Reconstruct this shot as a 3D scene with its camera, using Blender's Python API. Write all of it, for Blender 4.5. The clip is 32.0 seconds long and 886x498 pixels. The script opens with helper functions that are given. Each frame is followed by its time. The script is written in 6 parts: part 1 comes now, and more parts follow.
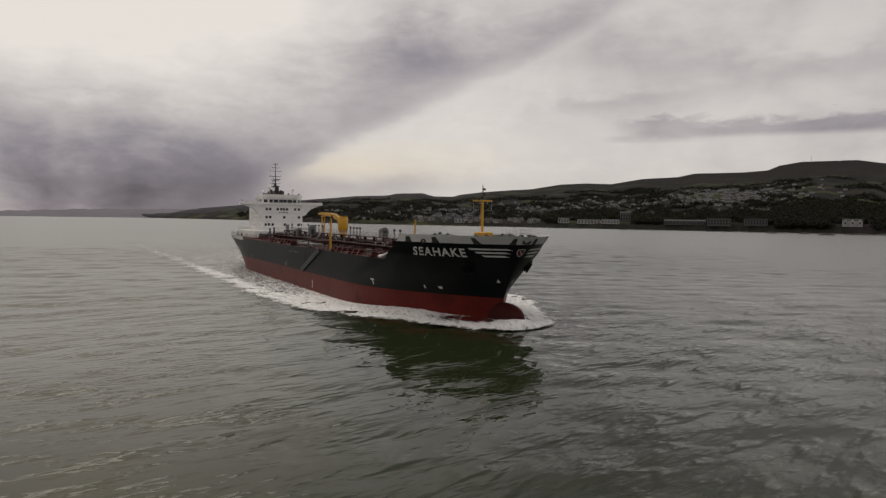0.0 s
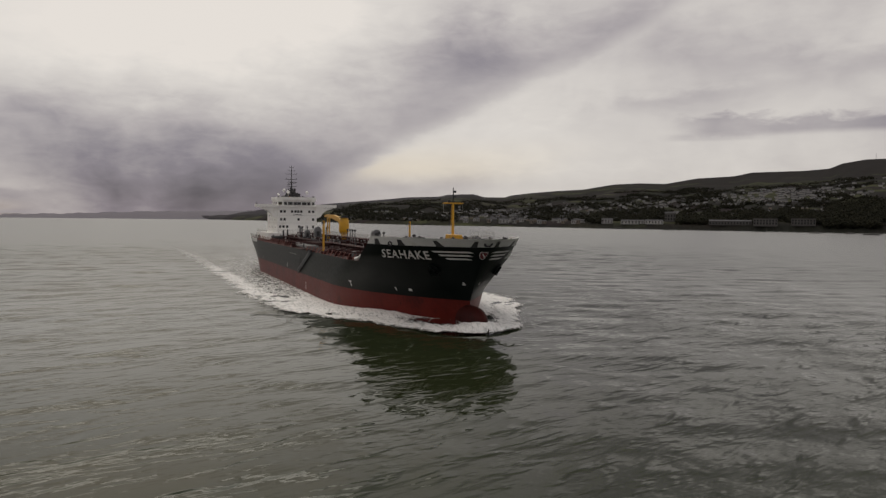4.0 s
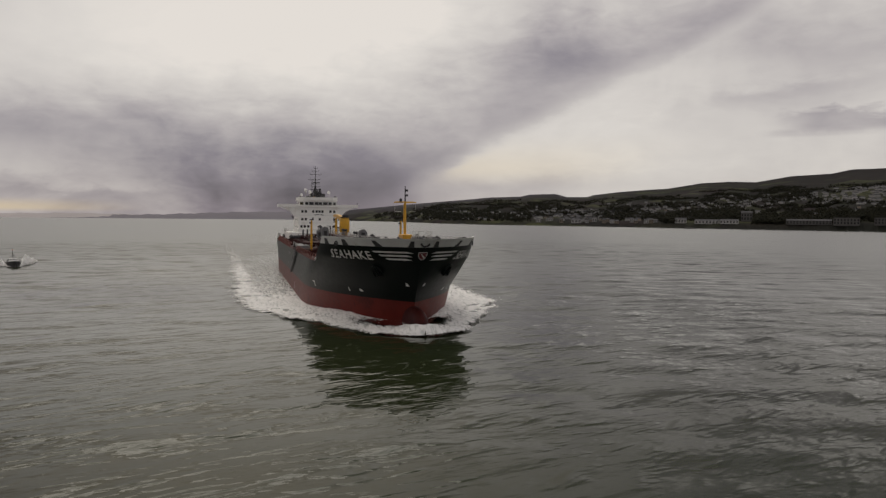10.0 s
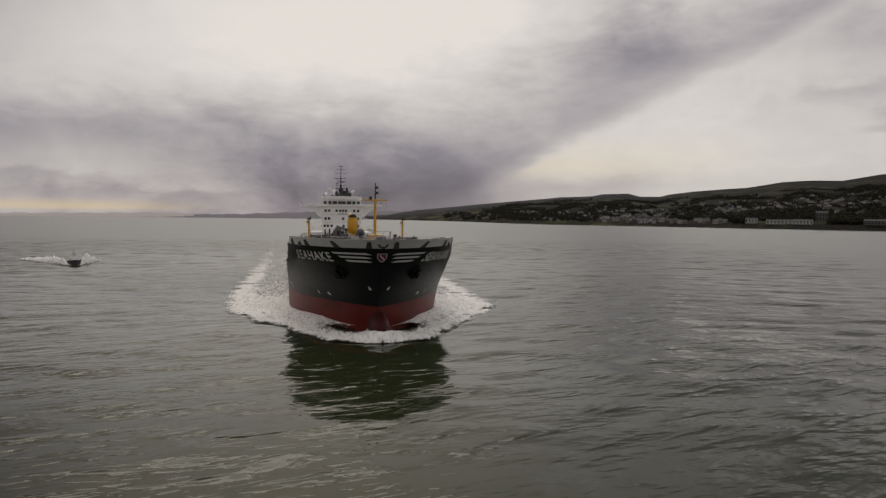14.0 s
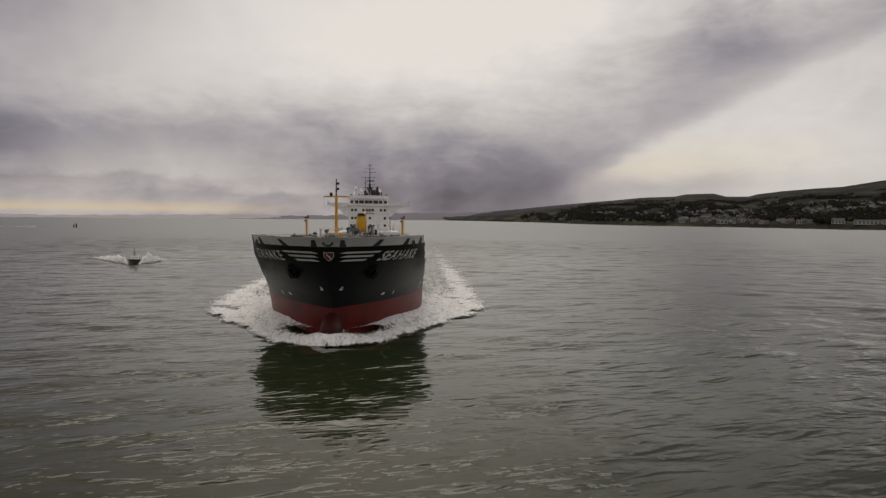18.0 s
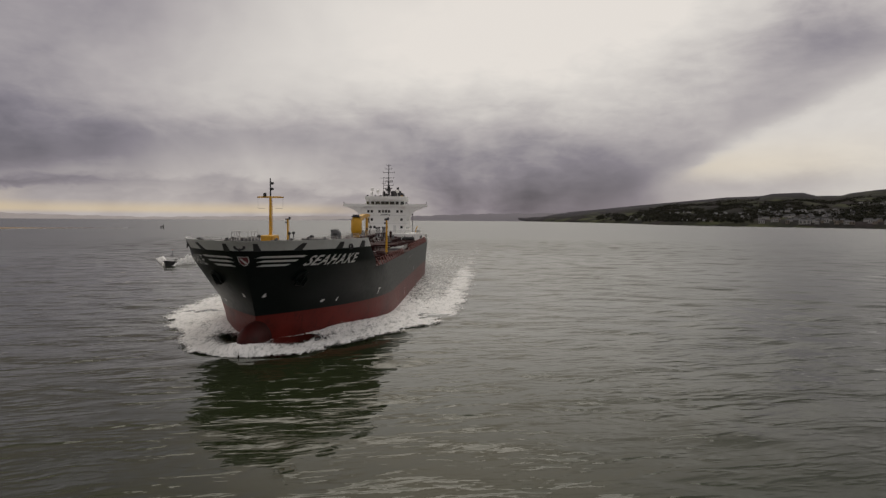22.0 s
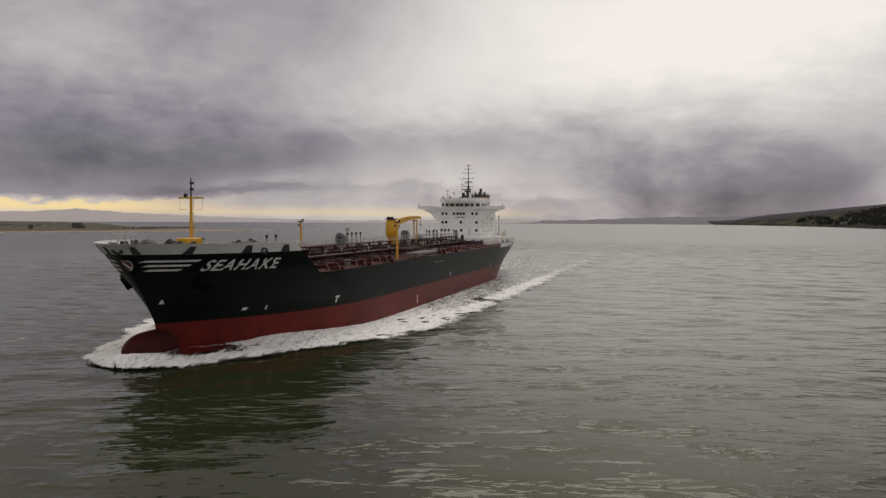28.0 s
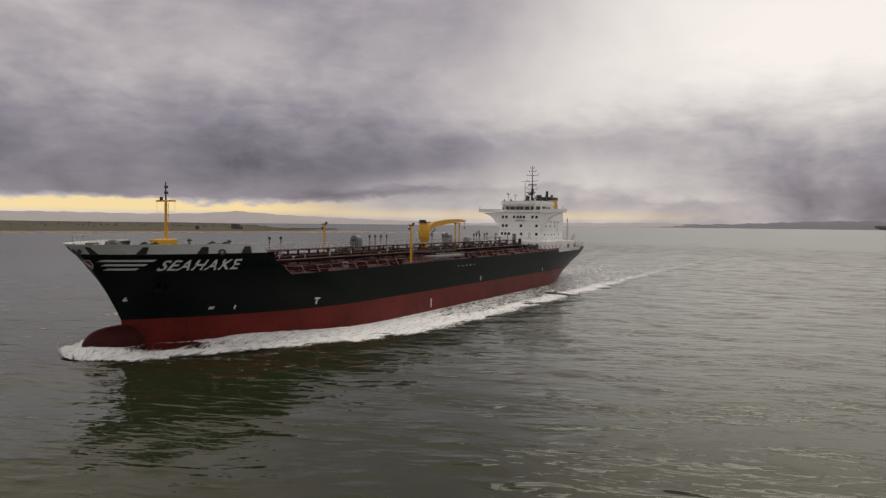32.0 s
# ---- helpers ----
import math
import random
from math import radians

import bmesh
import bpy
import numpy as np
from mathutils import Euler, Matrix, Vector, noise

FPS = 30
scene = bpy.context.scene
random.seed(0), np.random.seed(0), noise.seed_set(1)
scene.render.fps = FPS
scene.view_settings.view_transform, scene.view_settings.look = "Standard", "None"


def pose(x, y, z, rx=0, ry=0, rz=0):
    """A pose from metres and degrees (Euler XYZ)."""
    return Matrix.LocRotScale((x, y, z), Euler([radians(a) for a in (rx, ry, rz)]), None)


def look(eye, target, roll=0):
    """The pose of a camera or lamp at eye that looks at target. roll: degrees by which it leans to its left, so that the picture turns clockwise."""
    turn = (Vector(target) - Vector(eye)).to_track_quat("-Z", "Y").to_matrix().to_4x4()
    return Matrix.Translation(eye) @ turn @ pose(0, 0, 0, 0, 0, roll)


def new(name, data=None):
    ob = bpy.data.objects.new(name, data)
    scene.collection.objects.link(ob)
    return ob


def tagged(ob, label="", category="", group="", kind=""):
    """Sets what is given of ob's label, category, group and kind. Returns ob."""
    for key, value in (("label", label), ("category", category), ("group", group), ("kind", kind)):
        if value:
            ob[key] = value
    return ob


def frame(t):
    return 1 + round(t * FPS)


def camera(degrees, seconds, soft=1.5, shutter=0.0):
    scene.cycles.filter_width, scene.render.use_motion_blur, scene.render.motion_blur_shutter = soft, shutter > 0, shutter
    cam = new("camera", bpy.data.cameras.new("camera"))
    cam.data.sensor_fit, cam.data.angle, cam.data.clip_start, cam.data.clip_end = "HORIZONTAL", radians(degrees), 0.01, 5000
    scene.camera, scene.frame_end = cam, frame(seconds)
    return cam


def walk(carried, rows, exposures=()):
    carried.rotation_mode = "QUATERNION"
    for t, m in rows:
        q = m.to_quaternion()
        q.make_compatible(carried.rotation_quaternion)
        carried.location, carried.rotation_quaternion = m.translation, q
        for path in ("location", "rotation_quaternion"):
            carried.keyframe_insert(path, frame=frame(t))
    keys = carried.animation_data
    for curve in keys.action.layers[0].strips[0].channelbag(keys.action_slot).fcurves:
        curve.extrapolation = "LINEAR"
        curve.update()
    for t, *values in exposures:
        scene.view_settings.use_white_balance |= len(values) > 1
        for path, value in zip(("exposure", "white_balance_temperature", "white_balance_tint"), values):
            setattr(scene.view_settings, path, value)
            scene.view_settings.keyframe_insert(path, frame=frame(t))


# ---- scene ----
# ---------------------------------------------------------------- camera and courses
SPEED = 7.5          # the tanker's way, metres a second
cam = camera(63.55, 32.0, soft=1.4)


SINK = 0.75  # the ship sits a little lower than its marks


def heading(t):
    """A slow turn to port, degrees."""
    return 0.045 * t


def ship_pose(t):
    n, x, y = 64, 0.0, 0.0
    for i in range(n):
        a = radians(heading(t * (i + 0.5) / n))
        x, y = x + SPEED * t / n * math.cos(a), y + SPEED * t / n * math.sin(a)
    return pose(x, y, -SINK, 0, 0, heading(t))


def flown(t, x, y, z, yaw, pitch, roll):
    """The drone's pose, given in the tanker's own space."""
    a, b = radians(yaw), radians(pitch)
    to = (x + math.cos(b) * math.cos(a), y + math.cos(b) * math.sin(a), z + math.sin(b))
    return t, ship_pose(t) @ look((x, y, z), to, roll)


walk(cam, [flown(*r) for r in (
    (0, 267.32, -60.31, 17.52, 153.06, -2.41, 0.81),
    (1, 268.86, -57.10, 17.59, 154.23, -2.40, 0.72),
    (2, 270.12, -53.94, 17.74, 155.22, -2.41, 0.67),
    (3, 272.06, -51.12, 17.90, 156.18, -2.40, 0.64),
    (6, 274.99, -40.75, 18.06, 159.92, -2.43, 0.64),
    (7, 276.17, -37.47, 18.11, 161.20, -2.44, 0.62),
    (8, 276.78, -33.85, 18.09, 162.19, -2.44, 0.62),
    (9, 277.06, -29.70, 18.09, 163.15, -2.45, 0.58),
    (10, 277.87, -26.30, 18.10, 164.03, -2.47, 0.55),
    (11, 276.79, -21.43, 18.19, 165.69, -2.51, 0.54),
    (12, 276.04, -17.48, 18.17, 166.99, -2.51, 0.56),
    (13, 274.82, -13.30, 18.21, 168.31, -2.53, 0.58),
    (14, 273.66, -9.34, 18.13, 169.73, -2.54, 0.62),
    (17, 272.90, 4.05, 17.90, 174.49, -2.52, 0.56),
    (18, 269.72, 8.59, 17.68, 176.10, -2.51, 0.51),
    (19, 267.96, 13.27, 17.72, 177.52, -2.53, 0.44),
    (20, 265.93, 18.22, 17.82, 178.92, -2.53, 0.39),
    (21, 263.56, 23.03, 17.86, 180.61, -2.52, 0.36),
    (22, 261.68, 27.86, 17.91, 182.22, -2.48, 0.37),
    (23, 259.36, 32.71, 17.79, 184.00, -2.46, 0.35),
    (24, 256.23, 37.27, 17.62, 186.14, -2.40, 0.37),
    (25, 254.38, 42.98, 17.63, 188.70, -2.37, 0.36),
    (28, 243.56, 58.72, 17.86, 196.73, -2.29, 0.30),
    (29, 239.95, 63.82, 18.00, 199.30, -2.26, 0.36),
    (30, 237.07, 68.90, 18.09, 202.30, -2.22, 0.44),
    (31, 234.31, 73.55, 18.07, 205.05, -2.16, 0.56),
    (32, 232.88, 79.65, 18.11, 207.59, -2.14, 0.61))], exposures=[(0, 0.0), (10, -0.04), (21, -0.04), (29, 0.22), (32, 0.24)])


# ---------------------------------------------------------------- node helpers
class Net:
    """A small helper that wires shader nodes."""

    def __init__(self, tree):
        self.t = tree

    def add(self, kind, **kw):
        n = self.t.nodes.new(kind)
        for k, v in kw.items():
            if k == "operation":
                n.operation = v
            elif k == "blend_type":
                n.blend_type = v
            elif k == "data_type":
                n.data_type = v
        return n

    def put(self, socket, v):
        if isinstance(v, bpy.types.NodeSocket):
            self.t.links.new(v, socket)
        elif isinstance(v, (tuple, list)) and socket.type == "RGBA" and len(v) == 3:
            socket.default_value = (*v, 1)
        else:
            socket.default_value = v

    def m(self, op, a, b=None, c=None, clamp=False):
        n = self.add("ShaderNodeMath", operation=op)
        n.use_clamp = clamp
        for i, v in enumerate((a, b, c)):
            if v is not None:
                self.put(n.inputs[i], v)
        return n.outputs[0]

    def mix(self, fac, a, b, blend="MIX"):
        n = self.t.nodes.new("ShaderNodeMix")
        n.data_type, n.blend_type = "RGBA", blend
        for i, v in ((0, fac), (6, a), (7, b)):
            self.put(n.inputs[i], v)
        return n.outputs[2]

    def noise(self, vec, scale, detail=4.0, rough=0.55, warp=0.0):
        n = self.t.nodes.new("ShaderNodeTexNoise")
        if vec is not None:
            self.t.links.new(vec, n.inputs["Vector"])
        n.inputs["Scale"].default_value, n.inputs["Detail"].default_value = scale, detail
        n.inputs["Roughness"].default_value, n.inputs["Distortion"].default_value = rough, warp
        return n.outputs[0]

    def step(self, v, lo, hi, a=0.0, b=1.0):
        n = self.t.nodes.new("ShaderNodeMapRange")
        n.interpolation_type = "SMOOTHSTEP"
        for i, w in enumerate((v, lo, hi, a, b)):
            self.put(n.inputs[i], w)
        return n.outputs[0]

    def scaled(self, vec, sx, sy, sz, loc=(0, 0, 0), rot=(0, 0, 0)):
        n = self.t.nodes.new("ShaderNodeMapping")
        self.t.links.new(vec, n.inputs[0])
        n.inputs[1].default_value, n.inputs[2].default_value, n.inputs[3].default_value = loc, rot, (sx, sy, sz)
        return n.outputs[0]


# ---------------------------------------------------------------- sky, sun
SUN_AZ, SUN_EL = 184.0, 50.0      # degrees; behind cloud, over the tanker's stern
world = bpy.data.worlds.new("sky")
scene.world = world
world.use_nodes = True
net = Net(world.node_tree)
world.node_tree.nodes.clear()
coord = net.add("ShaderNodeTexCoord").outputs["Generated"]
axis = net.add("ShaderNodeSeparateXYZ")
world.node_tree.links.new(coord, axis.inputs[0])
X, Y, Z = axis.outputs
AZ = net.m("MULTIPLY", net.m("MODULO", net.m("ADD", net.m("ARCTAN2", Y, X), 2 * math.pi), 2 * math.pi), 180 / math.pi)
EL = net.m("MULTIPLY", net.m("ARCSINE", Z), 180 / math.pi)
# cloud texture, flattened towards the horizon
flat = net.add("ShaderNodeCombineXYZ")
for i, v in enumerate((X, Y, net.m("MULTIPLY", Z, 1.9))):
    net.put(flat.inputs[i], v)
flat = flat.outputs[0]
n_big = net.noise(net.scaled(flat, 1, 1, 1, (3.1, 1.7, 0)), 2.6, 5, 0.5, 0.4)
n_mid = net.noise(net.scaled(flat, 1, 1, 1, (7.4, 4.2, 0)), 6.0, 6, 0.5, 0.5)
n_fine = net.noise(net.scaled(flat, 1, 1, 1.5, (1.4, 9.2, 0)), 24.0, 5, 0.55, 0.4)
n_veil = net.noise(net.scaled(flat, 1, 1, 0.55, (5.2, 2.2, 1)), 11.0, 4, 0.5, 0.2)
# ragged edges for the cloud banks
fade_e = net.step(EL, 0.5, 7.0, 0.10, 1.0)
AZW = net.m("ADD", AZ, net.m("ADD", net.m("MULTIPLY", net.m("SUBTRACT", n_mid, 0.5), 9.0), net.m("MULTIPLY", net.m("SUBTRACT", n_fine, 0.5), 2.0)))
ELW = net.m("ADD", EL, net.m("MULTIPLY", net.m("ADD", net.m("MULTIPLY", net.m("SUBTRACT", n_big, 0.5), 6.0), net.m("MULTIPLY", net.m("SUBTRACT", n_fine, 0.5), 1.6)), fade_e))
# height with small puffs only, for the cloud edges that stand out sharply
ELP = net.m("ADD", EL, net.m("ADD", net.m("MULTIPLY", net.m("SUBTRACT", n_fine, 0.5), 1.5), net.m("MULTIPLY", net.m("SUBTRACT", n_mid, 0.5), 2.2)))


def bank(az, el, w, h, slope=0.0, power=2.0):
    """A soft cloud bank round (az, el) degrees; slope tilts it, degrees of height for a degree of bearing."""
    da = net.m("SUBTRACT", AZW, az)
    de = net.m("SUBTRACT", net.m("SUBTRACT", ELW, el), net.m("MULTIPLY", da, slope))
    a, e = net.m("POWER", net.m("ABSOLUTE", net.m("DIVIDE", da, w)), power), net.m("POWER", net.m("ABSOLUTE", net.m("DIVIDE", de, h)), power)
    return net.m("EXPONENT", net.m("MULTIPLY", net.m("ADD", a, e), -1.0))


def total(*terms):
    out = None
    for weight, v in terms:
        v = net.m("MULTIPLY", v, weight)
        out = v if out is None else net.m("ADD", out, v)
    return out


def product(*terms):
    out = terms[0]
    for v in terms[1:]:
        out = net.m("MULTIPLY", out, v)
    return out


# the long edge of the rain cloud, rising towards the north, with clearer sky beneath it
RISE = net.m("SUBTRACT", ELP, net.m("ADD", 4.1, net.m("MULTIPLY", net.m("SUBTRACT", 163.6, AZ), 0.50)))
arm = product(net.step(RISE, -0.45, 1.6), net.step(RISE, 12.0, 2.5), net.step(AZ, 176, 163), net.step(AZ, 143, 158))
clear_low = product(net.step(RISE, 0.5, -0.7), net.step(AZ, 168, 162.5), net.step(EL, 2.2, 4.2), net.step(AZ, 128, 146), net.step(RISE, -9.0, -2.0))
# a flat-based cloud over the northern hills, with a lumpy top
loaf_top = net.m("ADD", 7.3, net.m("MULTIPLY", net.m("SUBTRACT", n_fine, 0.42), 2.6))
loaf = product(net.step(EL, 6.15, 6.75), net.step(net.m("SUBTRACT", EL, loaf_top), 0.55, -0.25), net.step(AZ, 141.0, 136.5), net.step(AZ, 112, 119))
wisp = product(net.step(EL, 5.9, 6.2), net.step(EL, 6.7, 6.35), net.step(AZ, 141.5, 139), net.step(AZ, 131, 135), net.step(n_veil, 0.4, 0.6))
# the heavy western bank, cut off level above the yellow gap
cut = net.m("SUBTRACT", ELP, net.m("ADD", 1.35, net.m("MULTIPLY", net.step(AZ, 222, 206), 0.7)))
west = product(net.step(cut, -0.25, 0.55), net.step(ELW, 13.0, 4.0), net.step(AZW, 199, 222), net.step(AZ, 275, 250))
gap = product(net.step(cut, 0.3, -0.3), net.step(AZ, 184, 194), net.step(AZ, 236, 224))
roll_ = product(net.step(cut, -0.2, 0.2), net.step(cut, 1.3, 0.5), net.step(AZ, 190, 196), net.step(AZ, 224, 217))
puff = product(net.step(cut, 0.3, 0.8), net.step(cut, 2.3, 1.3), net.step(AZ, 206, 209), net.step(AZ, 218, 214.5))
# high banks at bearings 211 and 136, mostly unseen, added to darken the water
shade = total((0.42, bank(174, 1.5, 12, 5.5)), (0.20, arm), (0.12, bank(178, 8.0, 10, 3.0)), (0.24, loaf), (0.12, bank(155, 2.9, 7, 0.9)), (0.10, bank(139, 9.6, 6, 0.7, -0.1)), (0.12, wisp), (0.34, west), (0.10, roll_),
              (0.13, bank(146, 13.0, 16, 2.2, -0.06)), (0.14, bank(128, 11.5, 12, 1.2, 0.02)), (0.40, bank(211, 25.0, 25, 12)), (0.34, bank(136, 29.0, 22, 14)), (0.10, bank(179, 0.8, 12, 2.6)), (0.15, gap), (0.09, bank(148, 7.6, 7, 1.5, -0.12)), (0.16, bank(214, 4.5, 13, 3.5)),
              (0.17, bank(234, 11.0, 20, 9.0, -0.04, 2.4)), (0.16, bank(203, 5.6, 12, 2.2, -0.05)),
              (0.06, bank(250, 15.0, 30, 8)), (0.10, bank(192, 7.0, 9, 2.6)), (0.12, bank(209, 14.0, 9, 6)), (0.10, bank(188, 3.5, 12, 4)))
gleam = total((0.13, clear_low), (0.08, puff), (0.10, bank(150, 5.0, 11, 3.2)), (0.16, bank(166, 16.0, 14, 4.0)), (0.20, bank(189, 13.0, 10, 6)),
              (0.10, bank(132, 15.5, 14, 3)), (0.18, bank(176, 13.5, 10, 6)), (0.36, bank(182, 34.0, 26, 20)))
strip = total((0.95, product(net.step(EL, 0.2, 1.0), net.step(cut, 0.15, -0.25), net.step(AZ, 212, 227))),
              (0.36, product(net.step(EL, 0.1, 0.5), net.step(EL, 1.3, 0.5), net.step(cut, 0.3, -0.3), net.step(AZ, 186, 197), net.step(AZ, 230, 214))), (0.20, product(clear_low, net.step(EL, 7.0, 3.5))))
# the light comes from the quarter over the stern; the sky behind the drone is duller
facing = net.m("COSINE", net.m("MULTIPLY", net.m("SUBTRACT", AZ, 172.0), math.pi / 180))
dull = net.m("MULTIPLY", net.m("MINIMUM", facing, 0.0), net.m("SUBTRACT", 1.0, net.m("MAXIMUM", Z, 0.0)))
tone = net.m("ADD", net.m("ADD", 0.69, net.m("MULTIPLY", dull, 0.24)), net.m("SUBTRACT", gleam, shade))
tone = net.m("ADD", tone, net.m("MULTIPLY", net.m("SUBTRACT", n_mid, 0.5), 0.35))
tone = net.m("ADD", tone, net.m("MULTIPLY", net.m("ADD", net.m("MULTIPLY", net.m("SUBTRACT", n_fine, 0.5), 0.6), net.m("SUBTRACT", n_veil, 0.5)), 0.19))
tone = net.m("MAXIMUM", net.m("ADD", tone, net.m("MULTIPLY", net.m("SUBTRACT", n_big, 0.5), 0.16)), 0.10)
ramp = net.add("ShaderNodeValToRGB")
net.put(ramp.inputs[0], tone)
stops = ramp.color_ramp.elements
stops[0].position, stops[0].color = 0.10, (0.095, 0.085, 0.105, 1)
stops[1].position, stops[1].color = 1.0, (0.80, 0.745, 0.685, 1)
for p, c in ((0.30, (0.228, 0.203, 0.232)), (0.50, (0.43, 0.392, 0.392)), (0.68, (0.60, 0.56, 0.53)), (0.90, (0.735, 0.69, 0.64))):
    e = stops.new(p)
    e.color = (*c, 1)
# unseen upper sky, tinted warm to colour the water's reflections
high = product(net.step(EL, 16, 26), net.step(AZ, 148, 186), net.step(AZ, 290, 240))
cover = net.mix(high, ramp.outputs[0], net.mix(1.0, ramp.outputs[0], (1.09, 1.0, 0.88), "MULTIPLY"))
clouds = net.mix(net.m("MINIMUM", strip, 0.85), cover, (0.84, 0.63, 0.29))
# far water and haze below the sheet of the sea
clouds = net.mix(net.step(EL, -0.14, -0.20), clouds, (0.40, 0.385, 0.375))
nishita = net.add("ShaderNodeTexSky")
nishita.sky_type, nishita.sun_disc = "NISHITA", False
nishita.sun_elevation, nishita.sun_rotation = radians(SUN_EL), radians(90 - SUN_AZ)
clear = net.mix(1.0, nishita.outputs[0], (0.10, 0.10, 0.10), "MULTIPLY")
out = net.add("ShaderNodeBackground")
net.put(out.inputs[0], net.mix(0.96, clear, clouds))
out.inputs[1].default_value = 1.0
end = net.add("ShaderNodeOutputWorld")
world.node_tree.links.new(out.outputs[0], end.inputs[0])

sun = new("sun", bpy.data.lights.new("sun", "SUN"))
sun.data.energy, sun.data.angle, sun.data.color = 0.6, radians(40), (1.0, 0.95, 0.86)
far = Vector((math.cos(radians(SUN_EL)) * math.cos(radians(SUN_AZ)), math.cos(radians(SUN_EL)) * math.sin(radians(SUN_AZ)), math.sin(radians(SUN_EL))))
sun.matrix_world = look(far * 400, (0, 0, 0))


# ---------------------------------------------------------------- materials
def mat(name, color, rough=0.6, metal=0.0, shine=0.5, vary=0.25, size=2.0, bump=0.0, dirt=None, streak=0.0, random_part=0.0):
    """Paint or metal with grain at two scales; dirt: colour of patches; streak: runs down the sides."""
    m = bpy.data.materials.new(name)
    m.use_nodes = True
    nt = Net(m.node_tree)
    bsdf = m.node_tree.nodes["Principled BSDF"]
    pos = nt.add("ShaderNodeTexCoord").outputs["Object"]
    big, fine = nt.noise(pos, 1.0 / size, 5), nt.noise(pos, 9.0 / size, 4)
    v = nt.m("ADD", nt.m("MULTIPLY", nt.m("SUBTRACT", big, 0.5), 2.0 * vary), nt.m("MULTIPLY", nt.m("SUBTRACT", fine, 0.5), vary))
    if random_part:
        info = nt.add("ShaderNodeObjectInfo").outputs["Random"]
        v = nt.m("ADD", v, nt.m("MULTIPLY", nt.m("SUBTRACT", info, 0.5), random_part))
    tint = nt.add("ShaderNodeHueSaturation")
    nt.put(tint.inputs["Value"], nt.m("ADD", v, 1.0))
    nt.put(tint.inputs["Color"], color)
    col = tint.outputs[0]
    if dirt:
        where = nt.step(nt.noise(pos, 0.7 / size, 6, 0.65), 0.52, 0.70)
        col = nt.mix(nt.m("MULTIPLY", where, 0.6), col, dirt)
    if streak:
        runs = nt.step(nt.noise(nt.scaled(pos, 1, 1, 0.06), 1.6, 4, 0.7), 0.56, 0.74, 0.0, streak)
        col = nt.mix(runs, col, dirt or (0.12, 0.06, 0.035))
    nt.put(bsdf.inputs["Base Color"], col)
    nt.put(bsdf.inputs["Roughness"], nt.m("ADD", rough, nt.m("MULTIPLY", nt.m("SUBTRACT", fine, 0.5), 0.25), clamp=True))
    bsdf.inputs["Metallic"].default_value, bsdf.inputs["Specular IOR Level"].default_value = metal, shine
    if bump:
        b = nt.add("ShaderNodeBump")
        b.inputs["Strength"].default_value, b.inputs["Distance"].default_value = bump, 0.05 * size
        nt.put(b.inputs["Height"], big)
        nt.put(bsdf.inputs["Normal"], b.outputs[0])
    return m


BLACK = mat("black_hull_paint", (0.0038, 0.0066, 0.0058), 0.35, shine=0.075, vary=0.5, size=6, dirt=(0.0085, 0.011, 0.010), streak=0.45)
RED = mat("red_antifouling", (0.115, 0.015, 0.011), 0.40, shine=0.12, vary=0.45, size=5, dirt=(0.020, 0.007, 0.0065), streak=0.6)
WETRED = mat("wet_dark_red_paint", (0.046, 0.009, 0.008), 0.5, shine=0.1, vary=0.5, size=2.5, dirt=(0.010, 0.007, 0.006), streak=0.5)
WHITE = mat("white_paint", (0.83, 0.83, 0.81), 0.45, vary=0.06, size=3, dirt=(0.60, 0.57, 0.52), streak=0.18)
GREYWHITE = mat("weathered_white_paint", (0.60, 0.61, 0.60), 0.5, vary=0.12, size=3, dirt=(0.42, 0.40, 0.37), streak=0.3)
DECKRED = mat("red_deck_paint", (0.038, 0.008, 0.0075), 0.75, shine=0.2, vary=0.35, size=3, dirt=(0.040, 0.018, 0.017))
PIPERED = mat("dark_red_pipe_paint", (0.034, 0.0075, 0.0075), 0.65, shine=0.25, vary=0.3, size=2)
YELLOW = mat("yellow_crane_paint", (0.62, 0.33, 0.015), 0.45, vary=0.18, size=1.5, dirt=(0.35, 0.18, 0.03), streak=0.2)
DARK = mat("dark_steel", (0.025, 0.025, 0.028), 0.55, vary=0.3, size=1)
GREY = mat("grey_steel", (0.13, 0.135, 0.14), 0.5, vary=0.2, size=1.5)
PALE = mat("pale_rail_paint", (0.45, 0.44, 0.42), 0.5, vary=0.2, size=1)
RAILRED = mat("pale_red_rail_paint", (0.25, 0.10, 0.085), 0.5, vary=0.25, size=1)
GLASS = mat("dark_window_glass", (0.012, 0.014, 0.017), 0.06, vary=0.05, size=1)
CREST = mat("crest_red_paint", (0.12, 0.015, 0.02), 0.45, vary=0.15, size=1)
ORANGE = mat("orange_paint", (0.65, 0.12, 0.02), 0.45, vary=0.1, size=1)


